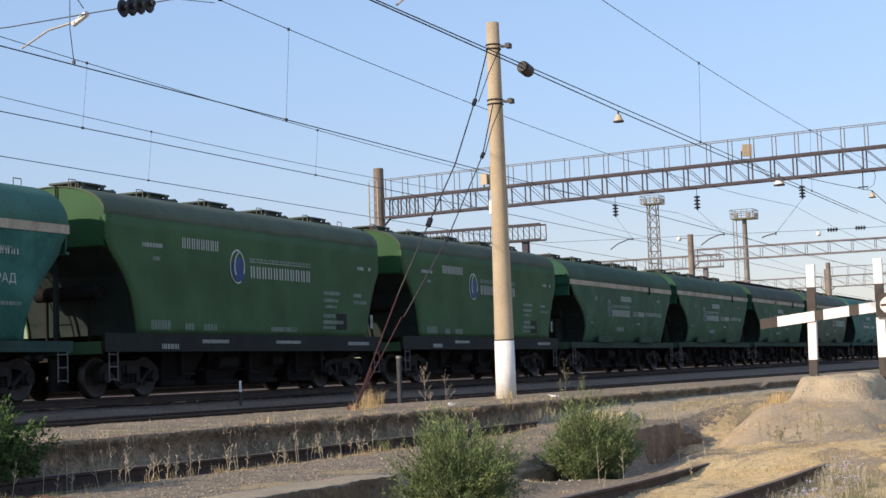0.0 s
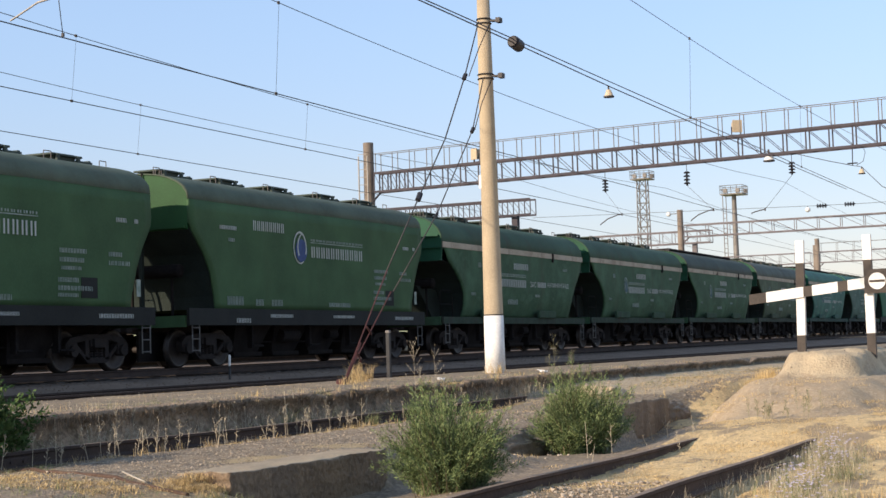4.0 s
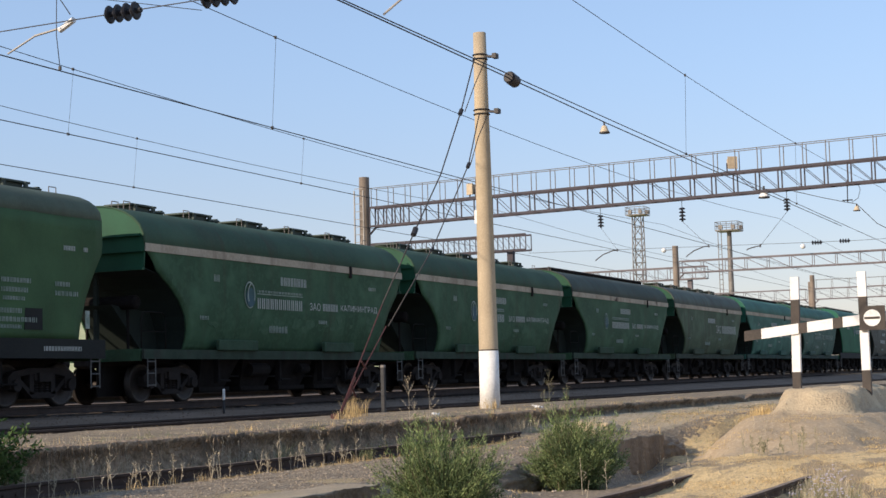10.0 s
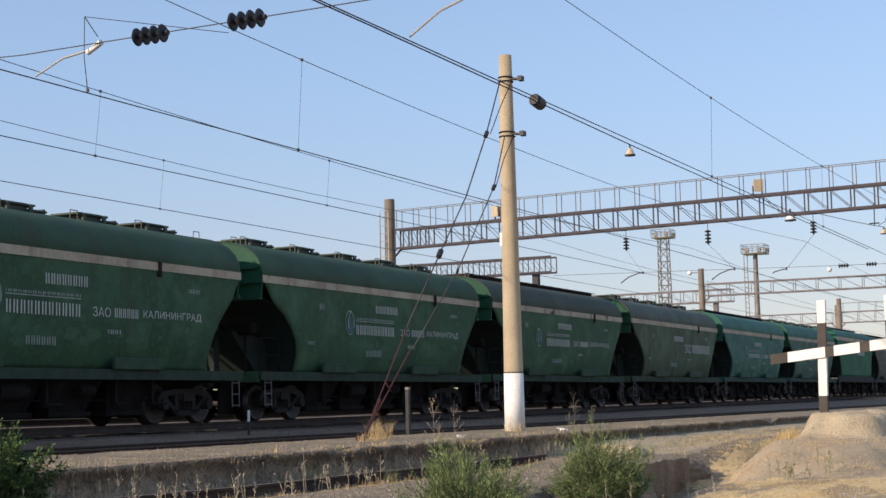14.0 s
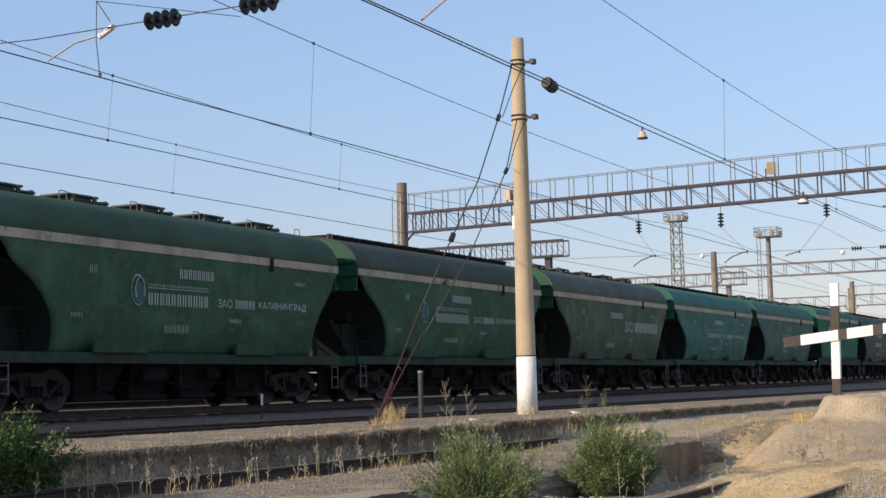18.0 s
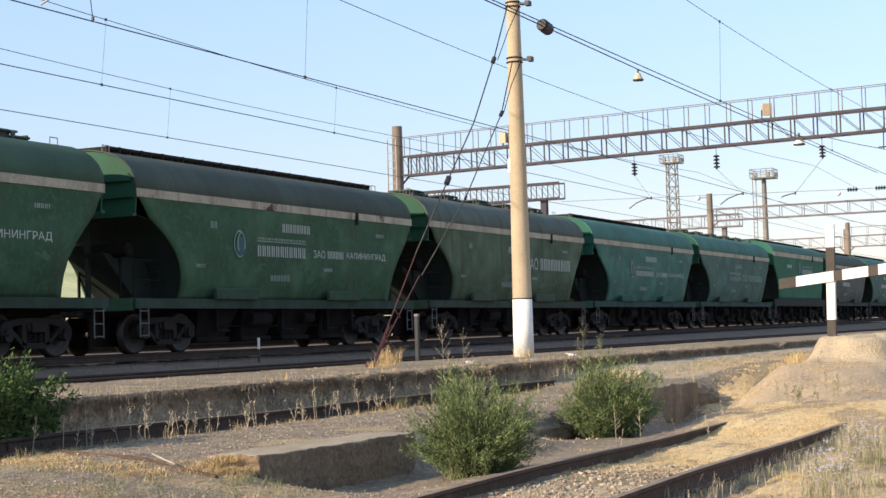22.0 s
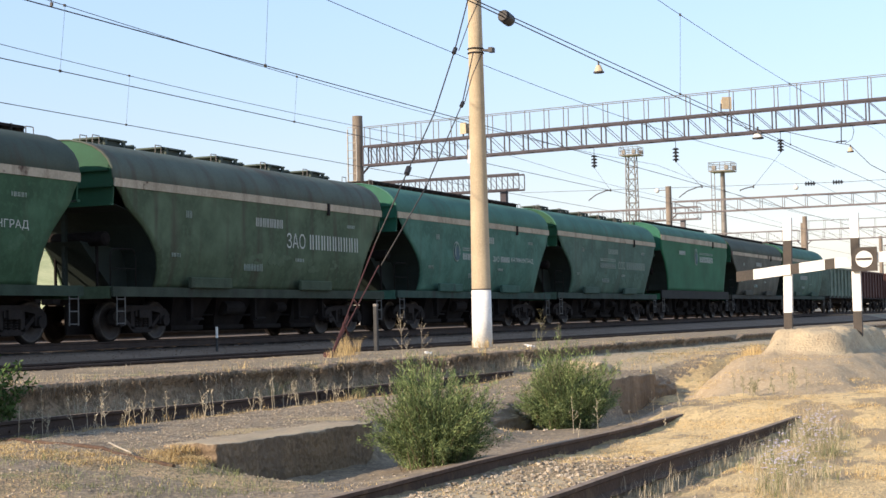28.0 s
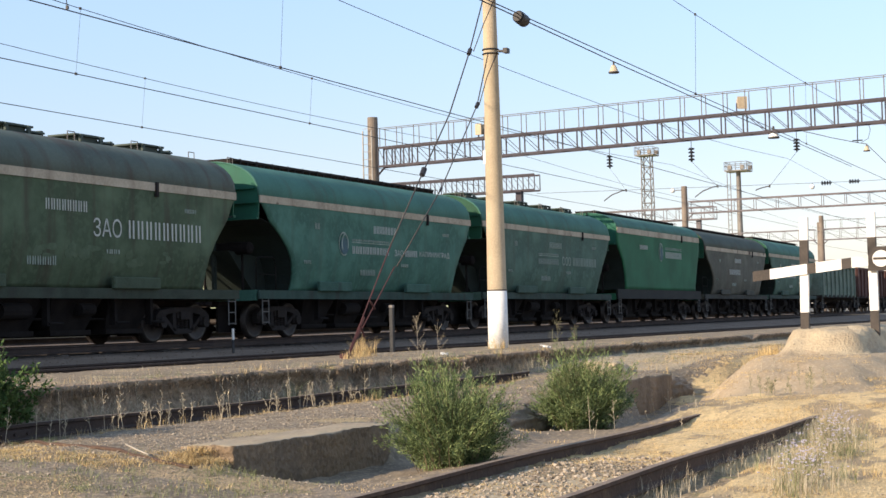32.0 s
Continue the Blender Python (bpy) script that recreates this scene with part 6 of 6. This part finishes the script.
add(hopper("bright green hopper wagon with a white stripe and a ridge walkway", "box", "bright", "teal", walkway=True, words=company((-3.4, -2.2, 3.3, 3.5), (.6, 3.4, 3.0, 3.3), None), logo=(-.1, 3.2, .34, .36)), 155.4)
add(hopper("grey green hopper wagon with a dark roof", "slope", "grey", "dark", walkway=True, words=N_A[:2] + SMALL_HOP), 170.1)
add(hopper("dull green hopper wagon with a teal roof", "slope", "moss", "teal", walkway=True, words=N_A[:2] + SMALL_HOP), 184.85)
add(gondola("pale green ribbed open gondola wagon", "mint"), 200.8)
add(gondola("red-brown ribbed open gondola wagon", "brown"), 214.8)
add(gondola("red-brown ribbed open gondola wagon", "brown"), 228.8)

# ---- plants, straw and stones ----
def blades(name, label, category, spots, mat, kind="stuff", width=0.0028, seed=1, lean=0.5):
    """Thin bent blades: spots are (x, y, z, height, count, spread)."""
    rnd = random.Random(seed)
    verts, faces = [], []
    for x, y, z, h, n, spread in spots:
        for _ in range(n):
            a, r = rnd.uniform(0, 6.283), spread * math.sqrt(rnd.random())
            bx, by = x + r * math.cos(a), y + r * math.sin(a)
            hh = h * rnd.uniform(0.45, 1.1)
            d, tilt = rnd.uniform(0, 6.283), rnd.uniform(0.05, lean) * hh
            wx, wy = width * math.sin(d) * rnd.uniform(.6, 1.4), -width * math.cos(d) * rnd.uniform(.6, 1.4)
            ex, ey = tilt * math.cos(d), tilt * math.sin(d)
            i = len(verts)
            verts += [(bx - wx, by - wy, z - 0.02), (bx + wx, by + wy, z - 0.02),
                      (bx + ex * .35 + wx * .8, by + ey * .35 + wy * .8, z + hh * .6), (bx + ex * .35 - wx * .8, by + ey * .35 - wy * .8, z + hh * .6),
                      (bx + ex, by + ey, z + hh)]
            faces += [(i, i + 1, i + 2, i + 3), (i + 3, i + 2, i + 4)]
    me = bpy.data.meshes.new(name)
    me.from_pydata(verts, [], faces)
    me.materials.append(M[mat])
    return tagged(new(name, me), label, category, kind=kind)


def bush(name, x, y, z, rx, ry, h, label, mat="leaf", stems=130, seed=3, leaf=0.028, per=46, thin=(.13, .26), scatter=.45):
    """Straight stems that fan out from the root, set with narrow leaves that follow them; stems of uneven length make the ragged outline."""
    rnd = random.Random(seed)
    b = thing(name, pose(x, y, z), label, "bush")
    tw = bmesh.new()
    verts, faces = [], []
    for _ in range(stems):
        a, q = rnd.uniform(0, 6.283), rnd.random() ** .62 * 1.50
        ux, uy = math.cos(a), math.sin(a)
        lump = 1.0 + .42 * noise.noise(Vector((ux * 1.4 * q, uy * 1.4 * q, seed))) + .18 * noise.noise(Vector((ux * 4 * q, uy * 4 * q, seed + 5)))
        reach = lump * (rnd.uniform(.55, 1.0) if rnd.random() < .84 else rnd.uniform(.95, 1.24))
        base = Vector((rx * .50 * q * ux * rnd.random(), ry * .50 * q * uy * rnd.random(), 0))
        tip = Vector((rx * math.sin(q) ** .75 * ux * reach, ry * math.sin(q) ** .75 * uy * reach, max(.06, h * (math.cos(q) ** .66 * .94 + .06) * reach)))
        mid = base.lerp(tip, .5) + Vector((-.04 * ux, -.04 * uy, .07 * h)) * math.sin(q)
        if rnd.random() < 0.7:
            rod(tw, base, mid, .005, 3)
            rod(tw, mid, tip, .0035, 3, .0015)
        for k in range(int(per * (.4 + .8 * reach))):
            t = rnd.random() ** .75
            u0, u1 = (base, mid) if t < .5 else (mid, tip)
            along = (u1 - u0).normalized()
            p = u0.lerp(u1, t * 2 if t < .5 else t * 2 - 1) + Vector((rnd.gauss(0, .02), rnd.gauss(0, .02), rnd.gauss(0, .02)))
            if p.z < 0.02:
                continue
            d = (along + Vector((rnd.gauss(0, scatter), rnd.gauss(0, scatter), rnd.gauss(.12, scatter)))).normalized()
            u = d.orthogonal().normalized()
            u.rotate(Matrix.Rotation(rnd.uniform(0, 6.283), 3, d))
            L, W = leaf * rnd.uniform(.9, 2.3), leaf * rnd.uniform(*thin)
            i = len(verts)
            verts += [p, p + d * L * .5 + u * W, p + d * L, p + d * L * .5 - u * W]
            faces.append((i, i + 1, i + 2, i + 3))
    part("twig_frame", tw, M["twig"], b)
    me = bpy.data.meshes.new("foliage")
    me.from_pydata([tuple(v) for v in verts], [], faces)
    me.materials.append(M[mat])
    part("foliage", me, None, b)
    return b


bush("bush", 14.55, 6.58, -1.20, 0.80, 0.60, 1.04, "dense green bushy weed beside the dead-end track", stems=760, seed=11, per=110, leaf=.027, thin=(.10, .18))
bush("bush", 19.80, 7.03, -1.24, 0.86, 0.58, 1.07, "green bushy weed beside the broken wall", stems=620, seed=12, per=100, leaf=.03, thin=(.10, .18))
bush("bush", 12.7, 11.1, -0.8, 0.92, 0.36, 0.97, "dark green leafy bush at the foot of the wall", mat="leaf_dark", stems=260, seed=13, leaf=0.036, per=60, thin=(.28, .48), scatter=1.1)


def dry_stalk(x, y, z, h, seed, mat="stalk", twigs=9):
    rnd = random.Random(seed)
    bm = bmesh.new()
    top = Vector((x + rnd.uniform(-.08, .08), y + rnd.uniform(-.05, .05), z + h))
    base = Vector((x, y, z - .03))
    rod(bm, base, top, .0036, 4, .0018)
    for k in range(twigs):
        t = rnd.uniform(.3, 1)
        p = base.lerp(top, t)
        a = rnd.uniform(0, 6.283)
        q = p + Vector((math.cos(a) * h * .24 * (1.2 - t), math.sin(a) * h * .24 * (1.2 - t), h * .15))
        rod(bm, p, q, .0021, 3, .0012)
        for _ in range(2):
            s = p.lerp(q, rnd.uniform(.4, 1.05))
            rod(bm, s, s + Vector((rnd.gauss(0, .012), rnd.gauss(0, .012), .02)), .0034, 3, .0015)
    solid("dry_stalk", bm, M[mat], "dry branching weed stalk", "weed", "dry weeds")




def paper_scrap(x, y, turn):
    """A crumpled sheet of paper."""
    bm = bmesh.new()
    r3 = random.Random(int(x * 10))
    n = 6
    grid = [[bm.verts.new(((i / n - .5) * .20, (j / n - .5) * .14, .035 + .03 * r3.uniform(-1, 1))) for i in range(n + 1)] for j in range(n + 1)]
    for j in range(n):
        for i in range(n):
            bm.faces.new((grid[j][i], grid[j][i + 1], grid[j + 1][i + 1], grid[j + 1][i]))
    r = bmesh.ops.extrude_face_region(bm, geom=bm.faces[:])
    for v in r["geom"]:
        if isinstance(v, bmesh.types.BMVert):
            v.co.z -= .006
    bmesh.ops.recalc_face_normals(bm, faces=bm.faces)
    solid("paper_scrap", bm, M["white_cap"], "crumpled white paper scrap lying on the dusty platform", "litter", "litter", at=pose(x, y, height(x, y), 8, -6, turn))


for x, y, a in ((26.55, 12.15, 20), (32.2, 12.3, 70)):
    paper_scrap(x, y, a)

rnd = random.Random(77)
for x, y, h in ((23.7, 11.3, 1.15), (24.5, 11.3, 1.05), (30.5, 11.35, 1.0), (24.1, 11.4, .8), (30.1, 11.3, .7), (31.0, 11.2, .75)):
    dry_stalk(x, y, height(x, y), h, int(x * 10), "stalk" if x < 28 else "dry_weed", 16)
for i in range(110):
    x = rnd.choice((12.6, 13.2, 14.0, 15.2, 15.5, 16.0, 16.3, 17.0, 17.6, 18.3, 19.0, 20.3, 22.0, 24.0)) + rnd.gauss(0, .42)
    dry_stalk(x, rnd.choice((10.62, 10.68, 11.2, 11.3)) + rnd.gauss(0, .06), BED3, rnd.uniform(.12, .30) + .28 * rnd.random() ** 4, 200 + i, "stalk", rnd.randint(4, 9))
for x, y, h in ((18.5, 6.5, .46), (19.3, 6.45, .38), (25.2, 7.72, .34), (26.1, 7.74, .3), (27.2, 7.6, .25)):
    dry_stalk(x, y, height(x, y), h, int(x * 10) + 3, "stalk", 4)
for i in range(16):
    x = rnd.uniform(16, 26)
    dry_stalk(x, rnd.uniform(5.3, 6.2), height(x, 5.8), rnd.uniform(.08, .2), 400 + i, "stalk", 3)

for cx, cy, h in ((23.4, 5.45, .30), (24.0, 4.85, .34), (23.6, 5.3, .22)):   # bushy weeds on the foot of the mound
    for i in range(7):
        x, y = cx + rnd.gauss(0, .13), cy + rnd.gauss(0, .1)
        dry_stalk(x, y, height(x, y), h * rnd.uniform(.6, 1.1), int(cx * 10) + i, "dry_weed", 12)

GREEN = ((9.4, 7.0, .35), (10.0, 6.8, .3), (11.0, 6.9, .3), (10.9, 8.9, .3), (9.0, 8.4, .3), (8.6, 6.4, .4), (12.9, 10.4, .25), (33, 9.6, .8), (36, 10.2, .9), (31, 9.2, .6))
spots, straw, green, roots = [], [], [], []
for i in range(480):        # between the wall and the siding rail
    x, y = rnd.uniform(9, 29), rnd.uniform(11.0, 11.45)
    k = nz(x, y, .5, 81)
    (spots if rnd.random() < .72 else green).append((x, y, height(x, y), rnd.uniform(.10, .30) + max(0, k) * .45, rnd.randint(4, 9), .10))
for i in range(420):        # top of the wall and its broken edge
    x, y = rnd.uniform(11, 42), WALL_Y + rnd.uniform(.0, .6) ** 1.6
    (spots if rnd.random() < .5 else straw if rnd.random() < .7 else green).append((x, y, PLAT - .03, rnd.uniform(.04, .16), rnd.randint(6, 14), .10))
for i in range(130):        # grey-green clumps along the broken edge
    x = rnd.uniform(11, 34)
    if nz(x, 0, .8, 91) > 0.02:
        y = WALL_Y + rnd.uniform(-.05, .5)
        green.append((x, y, PLAT - .04, rnd.uniform(.07, .2), rnd.randint(8, 16), .12))
for i in range(650):        # roots and dead grass that hang over the wall's broken lip
    x = rnd.uniform(9.5, 34)
    if nz(x, 0, .9, 93) + .5 * nz(x, 0, 4, 94) > -.12:
        roots.append((x, WALL_Y - rnd.uniform(.05, .12), PLAT - rnd.uniform(.0, .07), -rnd.uniform(.06, .26), rnd.randint(3, 8), .06))
for i in range(95):         # golden straw and green grass before the old rail
    c = rnd.choice(((11.5, 9.5, .32), (11.4, 9.0, .30), (11.9, 9.9, .25), (11.3, 8.5, .25)))
    x, y = rnd.gauss(c[0], .16), rnd.gauss(c[1], c[2])
    straw.append((x, y, height(x, y), rnd.uniform(.03, .085), rnd.randint(8, 18), .12))
for i in range(90):
    c = rnd.choice(((10.3, 7.65, .35), (10.6, 8.2, .3), (11.7, 7.5, .2), (10.9, 7.0, .3)))
    x, y = rnd.gauss(c[0], .22), rnd.gauss(c[1], c[2])
    green.append((x, y, height(x, y), rnd.uniform(.02, .07), rnd.randint(10, 18), .12))
for x, y, h in ((19.3, 11.25, .4), (19.5, 11.2, .34), (20.9, 10.7, .22), (25.6, 10.9, .3), (26.0, 11.1, .26)):   # fresh tufts at the wall
    for i in range(5):
        green.append((x + rnd.gauss(0, .07), y + rnd.gauss(0, .04), BED3, h * rnd.uniform(.6, 1.1), 22, .07))
for i in range(220):        # platform
    x, y = rnd.uniform(11, 44), rnd.uniform(11.7, 15.3)
    if nz(x, y, .6, 82) > 0.08:
        (straw if rnd.random() < .75 else spots).append((x, y, PLAT, rnd.uniform(.02, .07), rnd.randint(6, 14), .22))
for i in range(420):        # around the road end
    x, y = rnd.uniform(26, 44), rnd.uniform(7.6, 9.9)
    k = nz(x, y, .5, 83)
    if k > 0.05 or k < -.25:
        (straw if k > .05 else green).append((x, y, height(x, y), rnd.uniform(.03, .13), rnd.randint(8, 16), .25))
for i in range(330):        # front of the siding rail
    x, y = rnd.uniform(8, 27), rnd.gauss(10.62, .07)
    (straw if rnd.random() < .7 else spots).append((x, y, height(x, y), rnd.uniform(.03, .14), rnd.randint(6, 14), .10))
for i in range(2600):       # low ground by the dead-end track
    x, y = rnd.uniform(7.5, 27), rnd.uniform(1.6, 7.4)
    if 4.2 < y < 5.5 and x < 13.5 and rnd.random() < .6:
        continue
    if nz(x, y, .7, 55) < (0.36 if x < 13 else -0.02) or (12.2 < x < 23 and y > 5.9 and rnd.random() < .93):
        continue
    k = max(0.0, nz(x, y, 2.2, 59))
    if x > 12 and nz(x, y, 1.3, 60) < -.1:
        continue
    straw.append((x, y, height(x, y), rnd.uniform(.012, .03) + .2 * k * k, rnd.randint(8, 20), .18))
for i in range(1500):       # straw round the ends of the rails and before the mound
    x, y = rnd.uniform(15, 31), rnd.uniform(2.2, 8.4)
    if nz(x, y, .9, 58) < -.05 or mound_r(x, y) < .97 or (x < 22.5 and y > 5.9):
        continue
    k = max(0.0, nz(x, y, 2.2, 59))
    straw.append((x, y, height(x, y), rnd.uniform(.015, .035) + .16 * k * k, rnd.randint(8, 18), .2))
for i in range(520):        # bank in front of the block
    x, y = rnd.uniform(7.2, 12.6), rnd.uniform(5.8, 9.9)
    k = nz(x, y, .8, 56)
    if -0.12 < k < 0.16 or (k < -.12 and rnd.random() < .4):
        continue
    (straw if k > .28 else green).append((x, y, height(x, y), rnd.uniform(.012, .045), rnd.randint(4, 9), .14))
for cx, cy, sp in GREEN:
    for i in range(26):
        x, y = rnd.gauss(cx, sp), rnd.gauss(cy, sp * .6)
        green.append((x, y, height(x, y), rnd.uniform(.015, .06), rnd.randint(8, 16), .10))
for i in range(260):        # straw between the rails of the dead-end track
    x, y = rnd.uniform(10, 17), rnd.uniform(4.15, 5.6)
    if nz(x, y, 1.1, 84) > 0.0:
        straw.append((x, y, height(x, y), rnd.uniform(.02, .06), rnd.randint(8, 16), .16))
for i in range(46):         # tuft beside the block
    x, y = rnd.gauss(12.0, .16), rnd.gauss(8.0, .16)
    straw.append((x, y, height(x, y), rnd.uniform(.05, .115), 22, .10))
for i in range(230):        # weed clumps beside the near rail
    c = rnd.choice(((13.8, 2.9), (14.5, 3.0), (15.7, 3.3), (17.2, 3.25), (18.4, 3.5), (19.0, 3.6)))
    x, y = c[0] + rnd.gauss(0, .33), min(3.85, c[1] + rnd.gauss(0, .13))
    (green if rnd.random() < .5 else spots).append((x, y, height(x, y), rnd.uniform(.08, .28), rnd.randint(12, 24), .12))
for i in range(90):         # along the near rail
    x, y = rnd.uniform(11.5, 21), rnd.gauss(3.85, .06)
    (green if rnd.random() < .06 else spots).append((x, y, height(x, y), rnd.uniform(.06, .20), rnd.randint(5, 12), .14))
for i in range(110):        # dry wisps in front of the near rail
    x, y = rnd.choice((13.2, 15.0, 16.0, 17.2, 18.6, 19.8)) + rnd.gauss(0, .5), rnd.gauss(3.92, .05)
    spots.append((x, y, height(x, y), rnd.uniform(.09, .24), rnd.randint(3, 8), .10))
for i in range(26):         # mound
    x, y = rnd.uniform(24, 33), rnd.uniform(2.5, 8.5)
    if nz(x, y, .6, 57) > 0.08 and mound_r(x, y) > .8:
        straw.append((x, y, height(x, y), rnd.uniform(.04, .2), rnd.randint(5, 12), .2))
for i in range(90):         # edge of the mound's top
    x, y = rnd.gauss(28.3, .35), rnd.gauss(6.55, .12)
    straw.append((x, y, height(x, y), rnd.uniform(.10, .26), rnd.randint(6, 12), .14))
for i in range(90):         # beyond the broken block
    x, y = rnd.uniform(22, 31), rnd.uniform(8.6, 10.4)
    (green if rnd.random() < .5 else straw).append((x, y, height(x, y), rnd.uniform(.03, .12), rnd.randint(6, 12), .2))
for x, y, h in ((26.7, 13.95, .42), (26.9, 14.0, .38), (32.45, 13.5, .25), (25.0, 13.2, .2)):
    straw.append((x, y, PLAT, h, 90, .24))
blades("dry_weeds", "dry pale weeds at the foot of the wall", "weeds", spots, "stalk", seed=2, width=0.0018, lean=0.8)
blades("hanging_roots", "dead grass and roots hanging over the broken wall edge", "weeds", roots, "root", seed=8, width=0.003, lean=0.5)
mat_straw = [(x, y, z, h * .42, n * 3, r * 1.25) for x, y, z, h, n, r in straw if h < 0.12]
tufts = [s for s in straw if s[3] >= 0.12]
blades("straw_litter", "matted dry yellow straw lying on the ground", "straw", mat_straw, "straw", seed=3, lean=5.0, width=0.0022)
blades("straw_tufts", "dry yellow straw tufts standing on the ground", "straw", tufts, "straw", seed=6, lean=1.0)
blades("green_weeds", "low grey-green weeds", "weeds", green, "weed", seed=4, lean=2.6, width=0.0018)


def flowers():
    verts, faces = [], []
    r2 = random.Random(9)
    for _ in range(260):
        c = r2.choice(((13.8, 2.9), (14.5, 3.0), (15.7, 3.3), (17.2, 3.25), (18.4, 3.5), (19.0, 3.6)))
        x, y = c[0] + r2.gauss(0, .33), min(3.75, c[1] + r2.gauss(0, .13))
        z = height(x, y) + r2.uniform(.10, .30)
        for k in range(5):
            a = k * 1.2566 + r2.random()
            i = len(verts)
            verts += [(x, y, z), (x + .014 * math.cos(a - .4), y + .014 * math.sin(a - .4), z + .012), (x + .021 * math.cos(a), y + .021 * math.sin(a), z + .006),
                      (x + .011 * math.cos(a + .4), y + .011 * math.sin(a + .4), z + .012)]
            faces.append((i, i + 1, i + 2, i + 3))
    me = bpy.data.meshes.new("wild_flowers")
    me.from_pydata(verts, [], faces)
    me.materials.append(M["flower"])
    tagged(new("wild_flowers", me), "small pale lilac wild flowers beside the rail", "flowers", kind="stuff")


flowers()


def stones(name, label, areas, seed, mat="stone"):
    rnd = random.Random(seed)
    verts, faces = [], []
    base = [(-1, 0, 0), (1, 0, 0), (0, -1, 0), (0, 1, 0), (0, 0, -1), (0, 0, 1)]
    tri = [(0, 2, 5), (2, 1, 5), (1, 3, 5), (3, 0, 5), (2, 0, 4), (1, 2, 4), (3, 1, 4), (0, 3, 4)]
    for n, x0, x1, y0, y1, s0, s1 in areas:
        for _ in range(n):
            x, y = rnd.uniform(x0, x1), rnd.uniform(y0, y1)
            s = rnd.uniform(s0, s1)
            q = Euler((rnd.uniform(0, 6), rnd.uniform(0, 6), rnd.uniform(0, 6))).to_matrix()
            i, z = len(verts), height(x, y) + s * .25
            for v in base:
                w = q @ (Vector(v) * s * rnd.uniform(.65, 1.15))
                verts.append((x + w.x, y + w.y, z + w.z * .75))
            faces += [(a + i, b + i, c + i) for a, b, c in tri]
    me = bpy.data.meshes.new(name)
    me.from_pydata(verts, [], faces)
    me.materials.append(M[mat])
    tagged(new(name, me), label, "stones", kind="stuff")


stones("gravel_stones", "loose grey gravel and crushed stone", [(9000, 8, 24, 8.3, 10.6, .005, .013), (500, 8, 24, 8.3, 10.6, .012, .026), (1500, 9.0, 15.5, 4.15, 5.55, .008, .024), (420, 9.0, 15.5, 4.15, 5.55, .018, .04), (1500, 7.2, 12.4, 5.6, 9, .004, .014), (900, 7.5, 14, 2.0, 7.8, .006, .02),
                                                             (130, 16, 20, 6.9, 8.3, .01, .035), (700, 14, 31, 1.5, 5.9, .006, .02), (60, 24, 34, 3.5, 8.5, .006, .018), (900, 26, 44, 7.5, 11.4, .008, .03), (900, 11, 30, 11.7, 15.3, .008, .02)], 21)
stones("ballast_stones", "dark crushed ballast stones between the tracks", [(4200, 22, 60, 15.8, 22.2, .010, .024)], 22, "ballast_stone")

# ---- what moves: the train rolls past and its wheels turn ----
RUN = [(0, 0.0), (3.5, -9.80), (5.5, -15.37), (8, -22.36), (11, -30.60), (14, -38.72), (16.5, -45.37), (19, -51.90), (21, -57.03), (23, -62.0), (26, -69.19), (29, -76.32), (32, -83.30)]


def run_at(t):
    """Distance run at t, smooth through the rows."""
    for i, ((a, sa), (b, sb)) in enumerate(zip(RUN, RUN[1:])):
        if t <= b:
            def slope(j):
                if j <= 0 or j >= len(RUN) - 1:
                    k = max(1, min(j, len(RUN) - 1))
                    return (RUN[k][1] - RUN[k - 1][1]) / (RUN[k][0] - RUN[k - 1][0])
                return (RUN[j + 1][1] - RUN[j - 1][1]) / (RUN[j + 1][0] - RUN[j - 1][0])
            h, u = b - a, (t - a) / (b - a)
            m0, m1 = slope(i) * h, slope(i + 1) * h
            return (2 * u**3 - 3 * u**2 + 1) * sa + (u**3 - 2 * u**2 + u) * m0 + (-2 * u**3 + 3 * u**2) * sb + (u**3 - u**2) * m1
    return RUN[-1][1]


def motions():
    times = [i * 1.0 for i in range(33)]
    fine = [i * 0.25 for i in range(129)]
    turn = {t: math.degrees(run_at(t) / R_WHEEL) for t in fine}
    for wagon, sets, x in TRAIN:
        walk(wagon, [(t, pose(x + run_at(t), TRAIN_Y, rise_at(x + run_at(t)))) for t in times])
        for w in sets:
            dx = w.matrix_basis.translation.x
            walk(w, [(t, pose(dx, 0, R_WHEEL, 0, turn[t], 0)) for t in fine])


motions()
